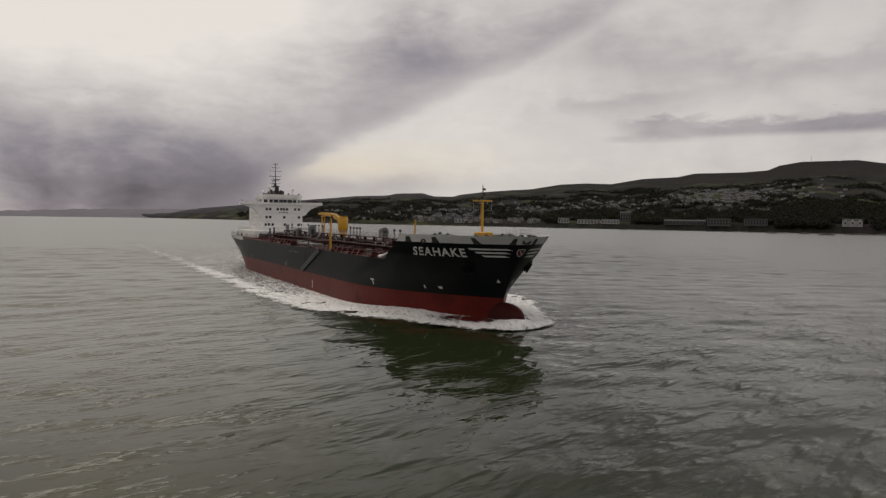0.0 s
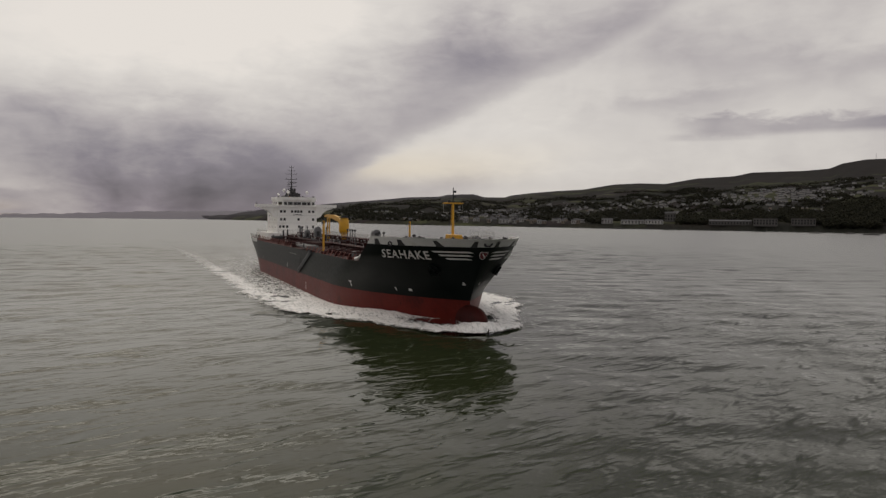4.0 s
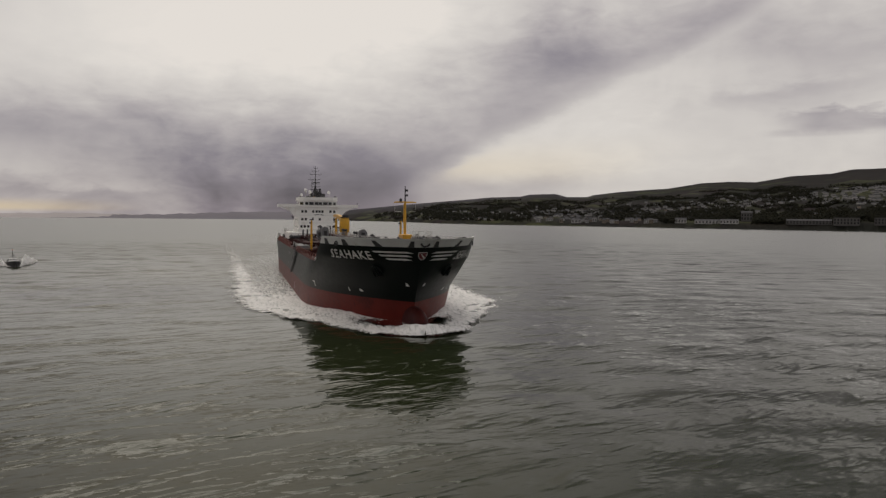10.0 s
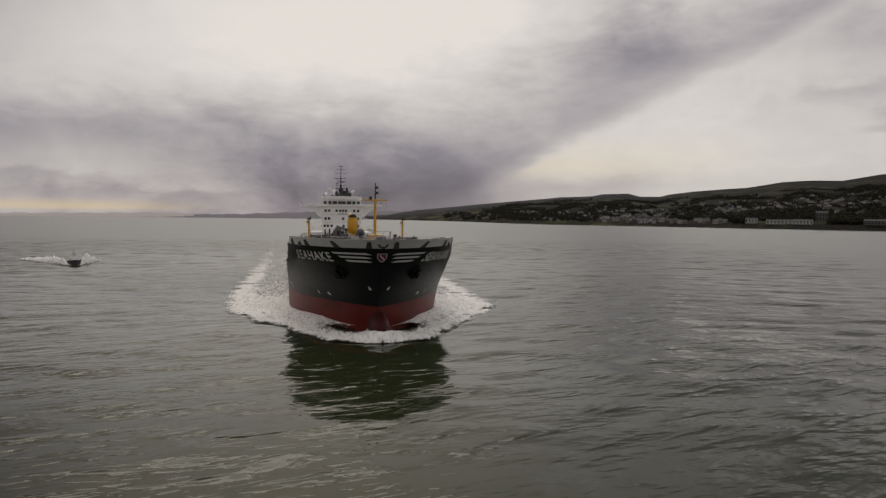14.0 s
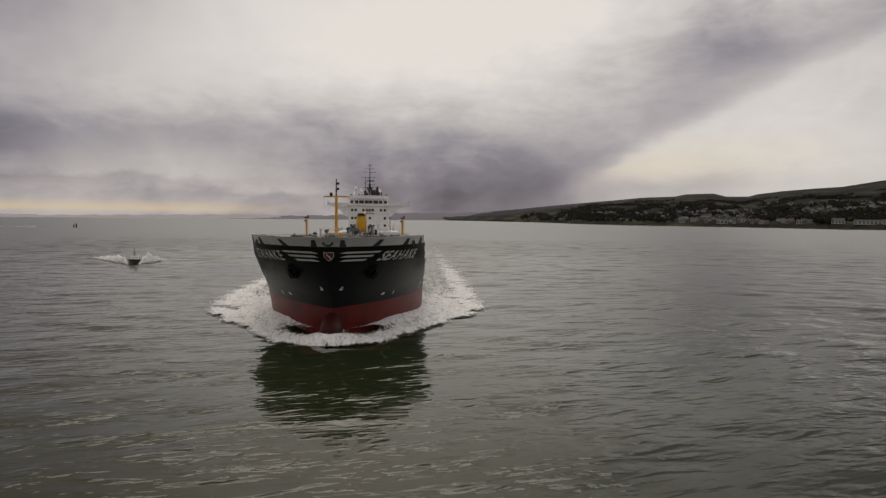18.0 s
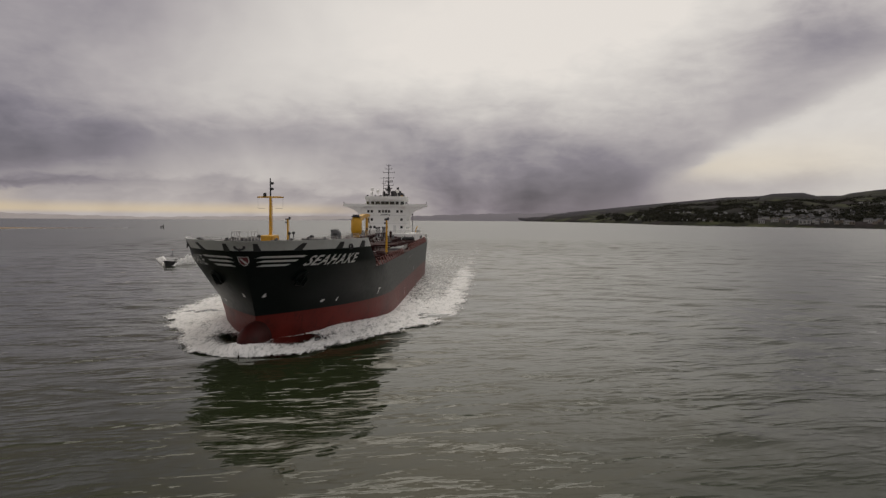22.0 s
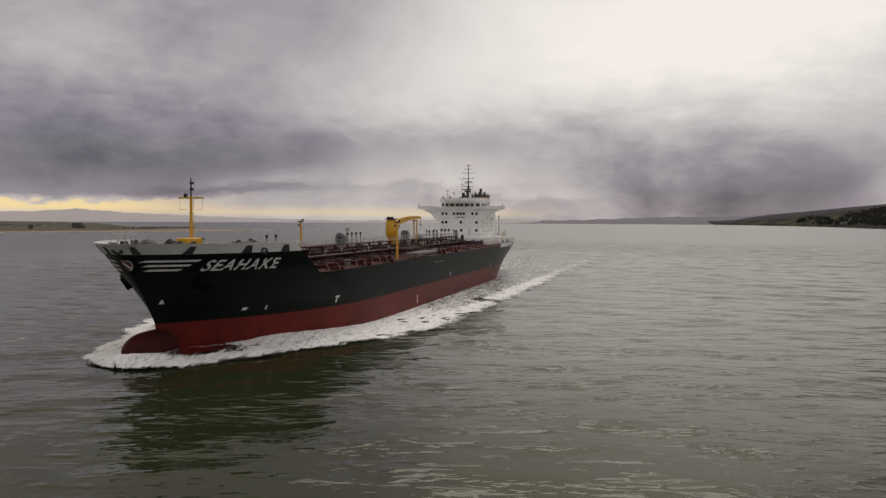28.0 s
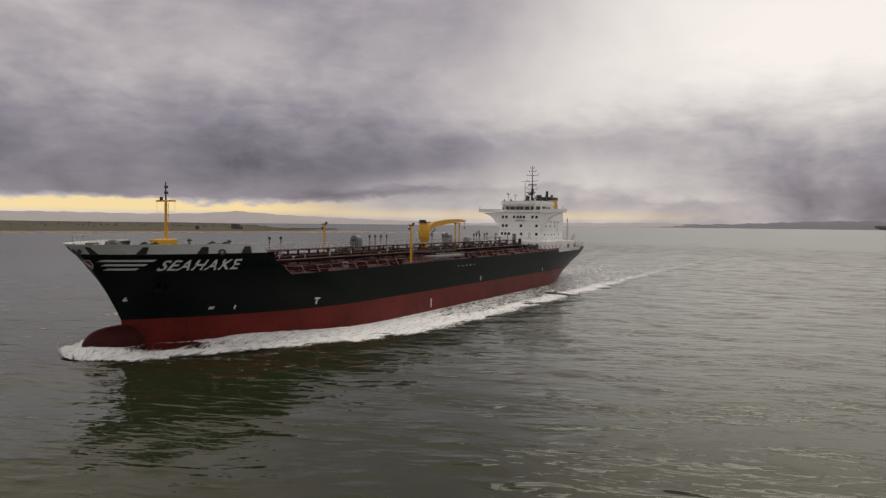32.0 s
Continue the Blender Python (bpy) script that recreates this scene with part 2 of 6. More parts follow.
# ---------------------------------------------------------------- mesh helpers
class Geo:
    """Collects vertices and faces of one mesh."""

    def __init__(self):
        self.v, self.f = [], []

    def add(self, v, f):
        o = len(self.v)
        self.v += [tuple(p) for p in v]
        self.f += [tuple(i + o for i in q) for q in f]
        return self

    def box(self, x, y, z, sx, sy, sz, c=0.0, turn=0.0, tilt=0.0):
        """A box from its base centre, with chamfered upright and upper edges."""
        hx, hy = sx / 2, sy / 2
        if c:
            ring = [(hx - c, -hy), (hx, -hy + c), (hx, hy - c), (hx - c, hy), (-hx + c, hy), (-hx, hy - c), (-hx, -hy + c), (-hx + c, -hy)]
            k = [(1, 0), (1, sz - c), (max(0.05, 1 - c / min(hx, hy)), sz)]
        else:
            ring, k = [(hx, -hy), (hx, hy), (-hx, hy), (-hx, -hy)], [(1, 0), (1, sz)]
        rot = Matrix.Rotation(turn, 3, "Z") @ Matrix.Rotation(tilt, 3, "Y")
        rows = [[Vector((x, y, z)) + rot @ Vector((a * s, b * s, h)) for a, b in ring] for s, h in k]
        return self.loft(rows, True, True)

    def loft(self, rows, closed=True, caps=False):
        n = len(rows[0])
        v = [p for r in rows for p in r]
        f = []
        for i in range(len(rows) - 1):
            for j in range(n if closed else n - 1):
                k = (j + 1) % n
                f.append((i * n + j, i * n + k, (i + 1) * n + k, (i + 1) * n + j))
        if caps:
            f += [tuple(reversed(range(n))), tuple((len(rows) - 1) * n + j for j in range(n))]
        return self.add(v, f)

    def rod(self, a, b, r, r2=None, n=8):
        a, b = Vector(a), Vector(b)
        d = (b - a).normalized()
        u = d.orthogonal().normalized()
        w = d.cross(u)
        return self.loft([[p + (u * math.cos(2 * math.pi * i / n) + w * math.sin(2 * math.pi * i / n)) * q for i in range(n)]
                          for p, q in ((a, r), (b, r if r2 is None else r2))], True, True)

    def lathe(self, x, y, z, prof, n=12):
        return self.loft([[(x + r * math.cos(2 * math.pi * i / n), y + r * math.sin(2 * math.pi * i / n), z + h) for i in range(n)]
                          for r, h in prof], True, True)

    def mesh(self, name):
        me = bpy.data.meshes.new(name)
        me.from_pydata(self.v, [], self.f)
        me.validate()
        return me


def smooth(ob, degrees=35):
    ob.data.shade_smooth()
    ob.data.set_sharp_from_angle(angle=radians(degrees))
    return ob


def part(name, geo, material, parent, label="", soft=False):
    """One mesh object; a child of parent where there is one."""
    ob = new(name, geo.mesh(name) if isinstance(geo, Geo) else geo)
    if material:
        ob.data.materials.append(material) if not ob.data.materials else None
    if parent:
        ob.parent = parent
    if label:
        ob["label"] = label
    return smooth(ob) if soft else ob


def thing(name, label, category, m=None, group="", kind=""):
    ob = new(name)
    ob.empty_display_size = 0.5
    if m:
        ob.matrix_basis = m
    return tagged(ob, label, category, group, kind)


# ---------------------------------------------------------------- the sea
def total_of(nt, *terms):
    out = None
    for weight, v in terms:
        v = nt.m("MULTIPLY", v, weight)
        out = v if out is None else nt.m("ADD", out, v)
    return out


def water_material():
    m = bpy.data.materials.new("estuary_water")
    m.use_nodes = True
    nt = Net(m.node_tree)
    bsdf = m.node_tree.nodes["Principled BSDF"]
    pos = nt.add("ShaderNodeTexCoord").outputs["Object"]
    murk = nt.noise(nt.scaled(pos, 0.012, 0.03, 0), 1.0, 4)
    nt.put(bsdf.inputs["Base Color"], nt.mix(murk, (0.017, 0.0255, 0.0115), (0.027, 0.0315, 0.0135)))
    # ruffled by the wind out in the open, smoother round the ship's track
    sep = nt.add("ShaderNodeSeparateXYZ")
    nt.put(sep.inputs[0], pos)
    dx, dy = nt.m("SUBTRACT", sep.outputs[0], 210.0), nt.m("SUBTRACT", sep.outputs[1], -48.0)
    along = nt.m("ADD", nt.m("MULTIPLY", dx, 0.894), nt.m("MULTIPLY", dy, 0.448))
    along = nt.m("MINIMUM", nt.m("MAXIMUM", along, 0.0), 245.0)
    ex, ey = nt.m("SUBTRACT", dx, nt.m("MULTIPLY", along, 0.894)), nt.m("SUBTRACT", dy, nt.m("MULTIPLY", along, 0.448))
    away = nt.m("SQRT", nt.m("ADD", nt.m("MULTIPLY", ex, ex), nt.m("MULTIPLY", ey, ey)))
    nt.put(bsdf.inputs["Roughness"], nt.step(away, 40, 240, 0.03, 0.20))
    bsdf.inputs["IOR"].default_value = 1.333

    def waves(sx, sy, turn, detail, warp, loc=(0, 0, 0)):
        """Wavelets that lie long across the wind; turn: the slant of their crests."""
        return nt.noise(nt.scaled(nt.scaled(pos, 1, 1, 1, (0, 0, 0), (0, 0, -turn)), sx, sy, 0, loc), 1.0, detail, 0.5, warp)

    def crests(v, level):
        """Only what rises over a level, with a soft foot."""
        return nt.m("POWER", nt.m("MAXIMUM", nt.m("SUBTRACT", v, level), 0.0), 1.6)

    gust = nt.step(nt.noise(nt.scaled(pos, 0.010, 0.022, 0), 1.0, 4), 0.32, 0.66, 0.55, 1.2)
    swell = waves(0.13, 0.045, 0.48, 1, 0.2)
    chop = waves(0.36, 0.12, 0.20, 2, 0.2, (4, 9, 0))
    ripple = waves(1.0, 0.40, 0.28, 2, 0.2, (1, 3, 0))
    fine = waves(3.0, 1.5, 0.1, 2, 0.3)
    # short steep crests scattered over smoother water
    peak = crests(waves(0.40, 0.13, 0.34, 2, 0.15, (7, 2, 0)), 0.50)
    tuft = crests(waves(0.90, 0.30, 0.18, 2, 0.15, (2, 5, 0)), 0.50)
    near = nt.step(away, 35, 190, 0.9, 0.15)
    h = total_of(nt, (0.75, swell), (0.28, chop), (2.7, peak), (1.0, tuft), (0.115, ripple), (0.012, fine))
    h = nt.m("MULTIPLY", h, nt.m("MULTIPLY", near, gust))
    bump = nt.add("ShaderNodeBump")
    bump.inputs["Strength"].default_value, bump.inputs["Distance"].default_value = 1.0, 1.0
    nt.put(bump.inputs["Height"], h)
    # the backs of the wavelets, which lie west of their crests, stay low and long; their eastern faces are steep
    face = nt.add("ShaderNodeSeparateXYZ")
    nt.put(face.inputs[0], bump.outputs[0])
    steep = nt.add("ShaderNodeCombineXYZ")
    nt.put(steep.inputs[0], nt.m("SMOOTH_MAX", face.outputs[0], 0.010, 0.05))
    nt.put(steep.inputs[1], nt.m("MULTIPLY", face.outputs[1], 0.8))
    nt.put(steep.inputs[2], face.outputs[2])
    # far out the surface leans eastwards on the whole
    lean = nt.add("ShaderNodeCombineXYZ")
    nt.put(lean.inputs[0], nt.step(away, 20, 120, 0.012, 0.066))
    tilt = nt.t.nodes.new("ShaderNodeVectorMath")
    tilt.operation = "ADD"
    nt.put(tilt.inputs[0], steep.outputs[0])
    nt.put(tilt.inputs[1], lean.outputs[0])
    unit = nt.t.nodes.new("ShaderNodeVectorMath")
    unit.operation = "NORMALIZE"
    nt.put(unit.inputs[0], tilt.outputs[0])
    nt.put(bsdf.inputs["Normal"], unit.outputs[0])
    return m


def spread(lo, hi, step, far, grow=1.16):
    """Even steps between lo and hi, then wider and wider ones out to +-far."""
    mid = list(np.arange(lo, hi + step / 2, step))
    for sign in (-1, 1):
        d, p, tail = step, (mid[0] if sign < 0 else mid[-1]), []
        while abs(p) < far:
            d *= grow
            p += sign * d
            tail.append(p)
        mid = tail[::-1] + mid if sign < 0 else mid + tail
    return np.array(mid)


def grid_mesh(name, px, py, pz, keep=None):
    """A mesh from three arrays of one shape."""
    n, m = px.shape
    i = np.arange(n * m).reshape(n, m)
    q = np.stack([i[:-1, :-1], i[1:, :-1], i[1:, 1:], i[:-1, 1:]], -1).reshape(-1, 4)
    if keep is not None:
        q = q[keep.ravel()]
    me = bpy.data.meshes.new(name)
    me.vertices.add(n * m)
    me.vertices.foreach_set("co", np.stack([px, py, pz], -1).ravel())
    me.loops.add(q.size)
    me.loops.foreach_set("vertex_index", q.ravel())
    me.polygons.add(len(q))
    me.polygons.foreach_set("loop_start", np.arange(0, q.size, 4))
    me.polygons.foreach_set("use_smooth", np.ones(len(q), bool))
    me.update(calc_edges=True)
    return me


def build_sea():
    rng = np.random.default_rng(5)
    xs, ys = spread(-100, 440, 0.95, 5300, 1.045), spread(-130, 150, 0.95, 5300, 1.045)
    px, py = np.meshgrid(xs, ys, indexing="ij")
    pz = np.zeros_like(px)
    step = np.maximum(np.gradient(px, axis=0), np.gradient(py, axis=1))
    for k in range(52):
        length = 3.2 * (1.075 ** k) if k < 36 else 6 + 22 * rng.random()
        way = radians(rng.normal(195, 34))
        amp = 0.0030 * min(length, 12) ** 0.85
        ph = 2 * math.pi / length * (px * math.cos(way) + py * math.sin(way)) + rng.random() * 6.28
        pz += amp * (np.sin(ph) + 0.25 * np.sin(2 * ph + 0.6)) * np.clip(2.0 - 3.4 * step / length, 0, 1)
    sea = new("water", grid_mesh("water", px, py, pz))
    sea.data.materials.append(water_material())
    tagged(sea, "grey-green estuary water with small wind ripples", "sea", kind="structure")


build_sea()


# ---------------------------------------------------------------- land
CENTRE = (320.0, -10.0)


def land_material(name, low, field, moor, top, hazy=0.0):
    m = bpy.data.materials.new(name)
    m.use_nodes = True
    nt = Net(m.node_tree)
    bsdf = m.node_tree.nodes["Principled BSDF"]
    pos = nt.add("ShaderNodeTexCoord").outputs["Object"]
    sep = nt.add("ShaderNodeSeparateXYZ")
    nt.put(sep.inputs[0], pos)
    cells = nt.t.nodes.new("ShaderNodeTexVoronoi")
    nt.put(cells.inputs["Vector"], nt.scaled(pos, 1 / 170, 1 / 95, 0, (0, 0, 0), (0, 0, 0.5)))
    cells.inputs["Scale"].default_value = 1.0
    patch = nt.add("ShaderNodeSeparateColor")
    nt.put(patch.inputs[0], cells.outputs["Color"])
    green = nt.mix(nt.step(patch.outputs[0], 0.15, 0.75), field, nt.mix(patch.outputs[2], low, moor))
    green = nt.mix(nt.step(patch.outputs[1], 0.72, 0.8), green, moor)
    edge = nt.step(cells.outputs["Distance"], 0.45, 0.6)
    green = nt.mix(nt.m("MULTIPLY", edge, 0.7), green, low)
    rough = nt.noise(pos, 0.006, 6, 0.6)
    up = nt.step(nt.m("ADD", sep.outputs[2], nt.m("MULTIPLY", nt.m("SUBTRACT", rough, 0.5), 120.0)), top * 0.5, top * 0.85)
    col = nt.mix(up, green, nt.mix(nt.noise(pos, 0.012, 5), moor, low))
    col = nt.mix(nt.m("MULTIPLY", nt.step(nt.noise(pos, 0.02, 6, 0.65), 0.5, 0.62), 0.75), col, low)
    # purple-grey haze painted into the colour of the far western hills
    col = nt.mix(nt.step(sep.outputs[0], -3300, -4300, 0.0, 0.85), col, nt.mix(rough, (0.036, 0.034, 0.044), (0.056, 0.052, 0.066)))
    nt.put(bsdf.inputs["Base Color"], nt.mix(hazy, col, (0.20, 0.20, 0.225)))
    bsdf.inputs["Roughness"].default_value = 0.95
    bsdf.inputs["Specular IOR Level"].default_value = 0.1
    return m


# bearing from CENTRE: distance of the water's edge
COAST = ((112, 1480), (122, 1500), (130, 1540), (139, 1600), (148, 1720), (157, 1900), (161, 2000), (165, 2300), (168, 2900), (172, 3500), (176, 4300), (180, 4700))
# bearing: height of the skyline in degrees
SKYLINE = ((112, 4.0), (122.4, 4.13), (124.0, 4.40), (126.0, 4.38), (127.5, 4.36), (128.9, 4.12), (129.7, 3.78), (131.3, 3.66), (134.7, 3.60), (135.9, 3.34),
           (138.5, 3.20), (140.8, 2.80), (142.7, 2.85), (144.6, 2.76), (147.0, 2.36), (148.7, 2.26), (150.9, 2.08), (152.6, 1.86), (153.1, 1.70), (154.7, 1.70),
           (155.6, 1.94), (157.6, 1.88), (158.3, 1.72), (160.9, 1.62), (162.2, 1.48), (164.2, 1.30), (167.2, 1.02), (170.0, 0.72), (173.5, 0.38), (178.0, 0.07), (180, -0.05))
RIDGE = ((112, 4600), (128, 4650), (150, 4700), (157, 4750), (180, 4800))


def table(rows, v):
    return np.interp(v, [r[0] for r in rows], [r[1] for r in rows])


def ground(az, r):
    """Height of the northern shore at a bearing and distance from CENTRE."""
    az, r = np.asarray(az, float), np.asarray(r, float)
    coast, ridge, sky = table(COAST, az), table(RIDGE, az), table(SKYLINE, az)
    top = np.maximum(18 + ridge * np.tan(np.radians(sky)), 3)
    s = np.clip((r - coast) / np.maximum(ridge - coast, 60), 0, 1.3)
    up = 18 * s + r * np.tan(np.radians(np.maximum(sky, 0) * np.minimum(s, 1) ** 0.62))
    h = np.where(s < 1, np.minimum(up, top), top * (1 - 0.5 * (s - 1)))
    bank = 5.0 * np.clip((r - coast) / 25, 0, 1)
    wave = np.sin(az * 1.9 + r * 0.004) + 0.7 * np.sin(az * 0.8 - r * 0.0063 + 1) + 0.5 * np.sin(az * 4.1 + r * 0.011)
    return h + bank + 7 * wave * np.clip(s * 3, 0, 1) * np.clip(1 - s, 0, 1)


def place(az, r, z=None):
    a = radians(az)
    return CENTRE[0] + r * math.cos(a), CENTRE[1] + r * math.sin(a), float(ground(az, r)) if z is None else z


def build_land():
    az = np.linspace(112, 180, 640)
    f = np.concatenate([[-0.02, 0.0], np.linspace(0.004, 1.06, 70)])
    A, F = np.meshgrid(az, f, indexing="ij")
    c, rd = table(COAST, A), table(RIDGE, A)
    jag = 14 * np.sin(A * 7.3) + 9 * np.sin(A * 17.1 + 1) + 5 * np.sin(A * 41)
    R = c + jag * np.clip(1 - F * 8, 0, 1) + F * np.maximum(rd - c, 60)
    H = ground(A, R)
    H[:, 0] = -2.0
    px, py = CENTRE[0] + R * np.cos(np.radians(A)), CENTRE[1] + R * np.sin(np.radians(A))
    land = new("ground", grid_mesh("ground", px, py, H))
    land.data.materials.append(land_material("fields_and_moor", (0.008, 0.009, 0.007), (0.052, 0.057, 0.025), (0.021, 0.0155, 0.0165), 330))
    tagged(land, "dark green farmed slopes under brown moorland hills", "hills", kind="structure")


build_land()


# distant blue hills across the water, low on the skyline, haze painted into their colour
def far_hills(name, rows, r, label, color):
    az = np.linspace(rows[0][0], rows[-1][0], 240)
    top = 18 + r * np.tan(np.radians(table(rows, az))) + 2.0 * np.sin(az * 3.1) + 1.2 * np.sin(az * 8.3)
    k = np.array([(-350, -3), (-330, 0.0), (-180, 0.4), (0, 1.0), (60, 0.9)])
    A = np.repeat(az[:, None], len(k), 1)
    R = r + np.repeat(k[None, :, 0], len(az), 0)
    H = np.where(k[None, :, 1] < 0, -3, np.maximum(top, 1)[:, None] * k[None, :, 1])
    px, py = CENTRE[0] + R * np.cos(np.radians(A)), CENTRE[1] + R * np.sin(np.radians(A))
    ob = new(name, grid_mesh(name, px, py, H))
    ob.data.materials.append(mat(name + "_hazed_heath", color, 0.95, vary=0.12, size=300))
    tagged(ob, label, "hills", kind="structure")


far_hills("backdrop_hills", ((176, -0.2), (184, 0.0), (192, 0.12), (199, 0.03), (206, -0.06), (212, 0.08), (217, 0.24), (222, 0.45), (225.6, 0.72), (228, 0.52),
                             (232, 0.42), (240, 0.5), (250, 0.3), (262, 0)), 4700, "hills far across the water, painted pale with haze", (0.40, 0.375, 0.385))


# a nearer headland, its base colour greyed with haze as well
far_hills("backdrop_headland", ((166, 0.5), (170, 0.52), (176, 0.40), (180, 0.34), (183, 0.22), (186, 0.09), (190, 0.0), (194, -0.2)), 4640, "dark purple headland far off under the rain, tinted with haze", (0.155, 0.147, 0.175))


# ---------------------------------------------------------------- the tanker
# its own space: x forward from the stern, y to port, z up from the waterline
BEAM = 14.0


def lerp(v, rows):
    return float(np.interp(v, [r[0] for r in rows], [r[1] for r in rows]))


STEM = ((-4, 169.2), (0, 169.6), (3, 170.0), (5.1, 170.4), (7.75, 171.9), (10, 173.2), (12.5, 175.0), (13.8, 176.2), (15.2, 177.7))
ENTRY = ((-4, 44), (0, 42), (6, 36), (9, 30), (12, 25), (15.2, 27))
BLUNT = ((-4, 0.92), (0, 0.95), (6, 1.0), (9, 1.2), (12, 1.4), (15.2, 1.58))
CURVE = ((0, 2.2), (6, 2.2), (12, 2.0), (15.2, 2.0))
AFT = ((-4, 24), (0, 15.5), (2, 13.0), (5, 8.0), (8, 3.6), (11.2, 0.6))
AFTW = ((-4, 0.0), (0, 0.10), (2, 0.32), (5, 0.58), (8, 0.74), (11.2, 0.83))


def half(x, z):
    """Half the hull's width at a station and height."""
    s = min(max((lerp(z, STEM) - x) / lerp(z, ENTRY), 0.0), 1.0)
    fore = (1 - (1 - s) ** lerp(z, CURVE)) ** (1 / lerp(z, BLUNT))
    xs = lerp(z, AFT)
    u = min(max((x - xs) / (48 - xs), 0.0), 1.0)
    w = lerp(z, AFTW)
    return BEAM * min(fore, w + (1 - w) * (1 - (1 - u) ** 2.4))


def hull_rows(z0, z1, nz, x0=None, x1=None, off=0.0, n=90):
    """Rows of port and starboard points from the stern round the stem."""
    rows = []
    for k in range(nz + 1):
        z = z0 + (z1 - z0) * k / nz
        a, b = lerp(z, AFT) if x0 is None else x0, lerp(z, STEM)
        us = [0.5 - 0.5 * math.cos(math.pi * (0.5 * i / n + 0.5 * (i / n))) for i in range(n + 1)]
        xs = [a + (b - a) * u for u in us]
        port = [(x, half(x, z) + off, z) for x in xs]
        rows.append(port + [(x, -y, z) for x, y, z in reversed(port[:-1])])
    return rows


def sheer(x):
    """Height of the deck's edge."""
    return lerp(x, ((0, 11.0), (30, 10.9), (75, 10.6), (110, 10.3), (150, 10.4), (178, 10.6)))


tanker = thing("tanker", "black and red oil tanker with a white deckhouse, under way", "ship")


def build_hull():
    red = Geo().loft(hull_rows(-4.0, 5.0, 9), False)
    part("lower_hull", red, RED, tanker, "red antifouling paint below the load line", True)
    side = Geo().loft(hull_rows(5.0, 10.5, 6), False)
    tr = hull_rows(5.0, 10.5, 6)
    side.loft([[r[0], r[-1]] for r in tr], False)
    part("upper_hull", side, BLACK, tanker, "black painted topsides", True)
    # flared forecastle, black up to the white bulwark band
    fore = Geo()
    rows = []
    for k in range(8):
        z = 10.5 + (13.75 - 10.5) * k / 7
        b, a = lerp(z, STEM), 157.6 - (13.75 - z) * 1.5
        xs = [a + (b - a) * (1 - (1 - i / 44) ** 2) for i in range(45)]
        port = [(x, half(x, z), z) for x in xs]
        rows.append(port + [(x, -y, z) for x, y, z in reversed(port[:-1])])
    fore.loft(rows, False)
    part("forecastle_side", fore, BLACK, tanker, "black flared bow plating", True)
    band, inner = [], []
    for k in range(4):
        z = 13.75 + (15.0 - 13.75) * k / 3
        b, a = lerp(z, STEM), 157.5 + (z - 13.75) * 1.3
        xs = [a + (b - a) * (1 - (1 - i / 44) ** 2) for i in range(45)]
        port = [(x, half(x, z) + 0.02, z) for x in xs]
        band.append(port + [(x, -y, z) for x, y, z in reversed(port[:-1])])
        port = [(x - 0.12, max(half(x, z) - 0.15, 0), z) for x in xs]
        inner.append(port + [(x, -y, z) for x, y, z in reversed(port[:-1])])
    g = Geo().loft(band, False).loft(inner, False).loft([band[-1], inner[-1]], False)
    part("bulwark", g, GREYWHITE, tanker, "white painted bow bulwark", True)
    # decks
    for name, x0, x1, zf, m, inset in (("main_deck", 0.8, 156.6, lambda x: sheer(x) - 0.35, DECKRED, 0.1), ("forecastle_deck", 155.5, 176.6, lambda x: 13.78, DECKRED, 0.2)):
        g = Geo()
        xs = [x0 + (x1 - x0) * (1 - (1 - i / 50) ** 2) for i in range(51)]
        g.loft([[(x, s * max(half(x, zf(x)) - inset, 0.02), zf(x) + (0.5 if s == 0 else 0)) for x in xs] for s in (-1, 0, 1)], False)
        part(name, g, m, tanker, "dark red painted steel deck")
    g = Geo()
    zs = [10.0 + (13.8 - 10.0) * k / 4 for k in range(5)]
    g.loft([[(156.2, y * half(156.2, z), z) for y in (-1, -0.5, 0, 0.5, 1)] for z in zs], False)
    part("forecastle_bulkhead", g, DECKRED, tanker)
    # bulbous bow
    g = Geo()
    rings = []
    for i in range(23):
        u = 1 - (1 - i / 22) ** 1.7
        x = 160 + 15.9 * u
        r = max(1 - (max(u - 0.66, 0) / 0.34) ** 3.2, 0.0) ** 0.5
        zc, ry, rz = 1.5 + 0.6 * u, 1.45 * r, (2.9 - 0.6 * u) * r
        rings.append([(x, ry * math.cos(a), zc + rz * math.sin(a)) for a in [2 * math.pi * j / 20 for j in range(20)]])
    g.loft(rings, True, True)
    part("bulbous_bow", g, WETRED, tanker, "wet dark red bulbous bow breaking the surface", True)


build_hull()



def skin(x, z, side, off=0.03):
    """A point just off the plating, and the way outwards there."""
    y = half(x, z)
    dx = (half(x + 0.05, z) - half(x - 0.05, z)) / 0.1
    dz = (half(x, z + 0.05) - half(x, z - 0.05)) / 0.1
    n = Vector((-dx, 1.0, -dz)).normalized()
    p = Vector((x, y, z)) + n * off
    return Vector((p.x, p.y * side, p.z))


def patch(g, x0, x1, z0, z1, side, nx=10, nz=2, off=0.03, lean=0.0):
    """A painted patch that follows the plating; lean shifts its top edge along x."""
    rows = []
    for k in range(nz + 1):
        z = z0 + (z1 - z0) * k / nz
        rows.append([skin(x0 + (x1 - x0) * i / nx + lean * k / nz, z, side, off) for i in range(nx + 1)])
    return g.loft(rows, False)


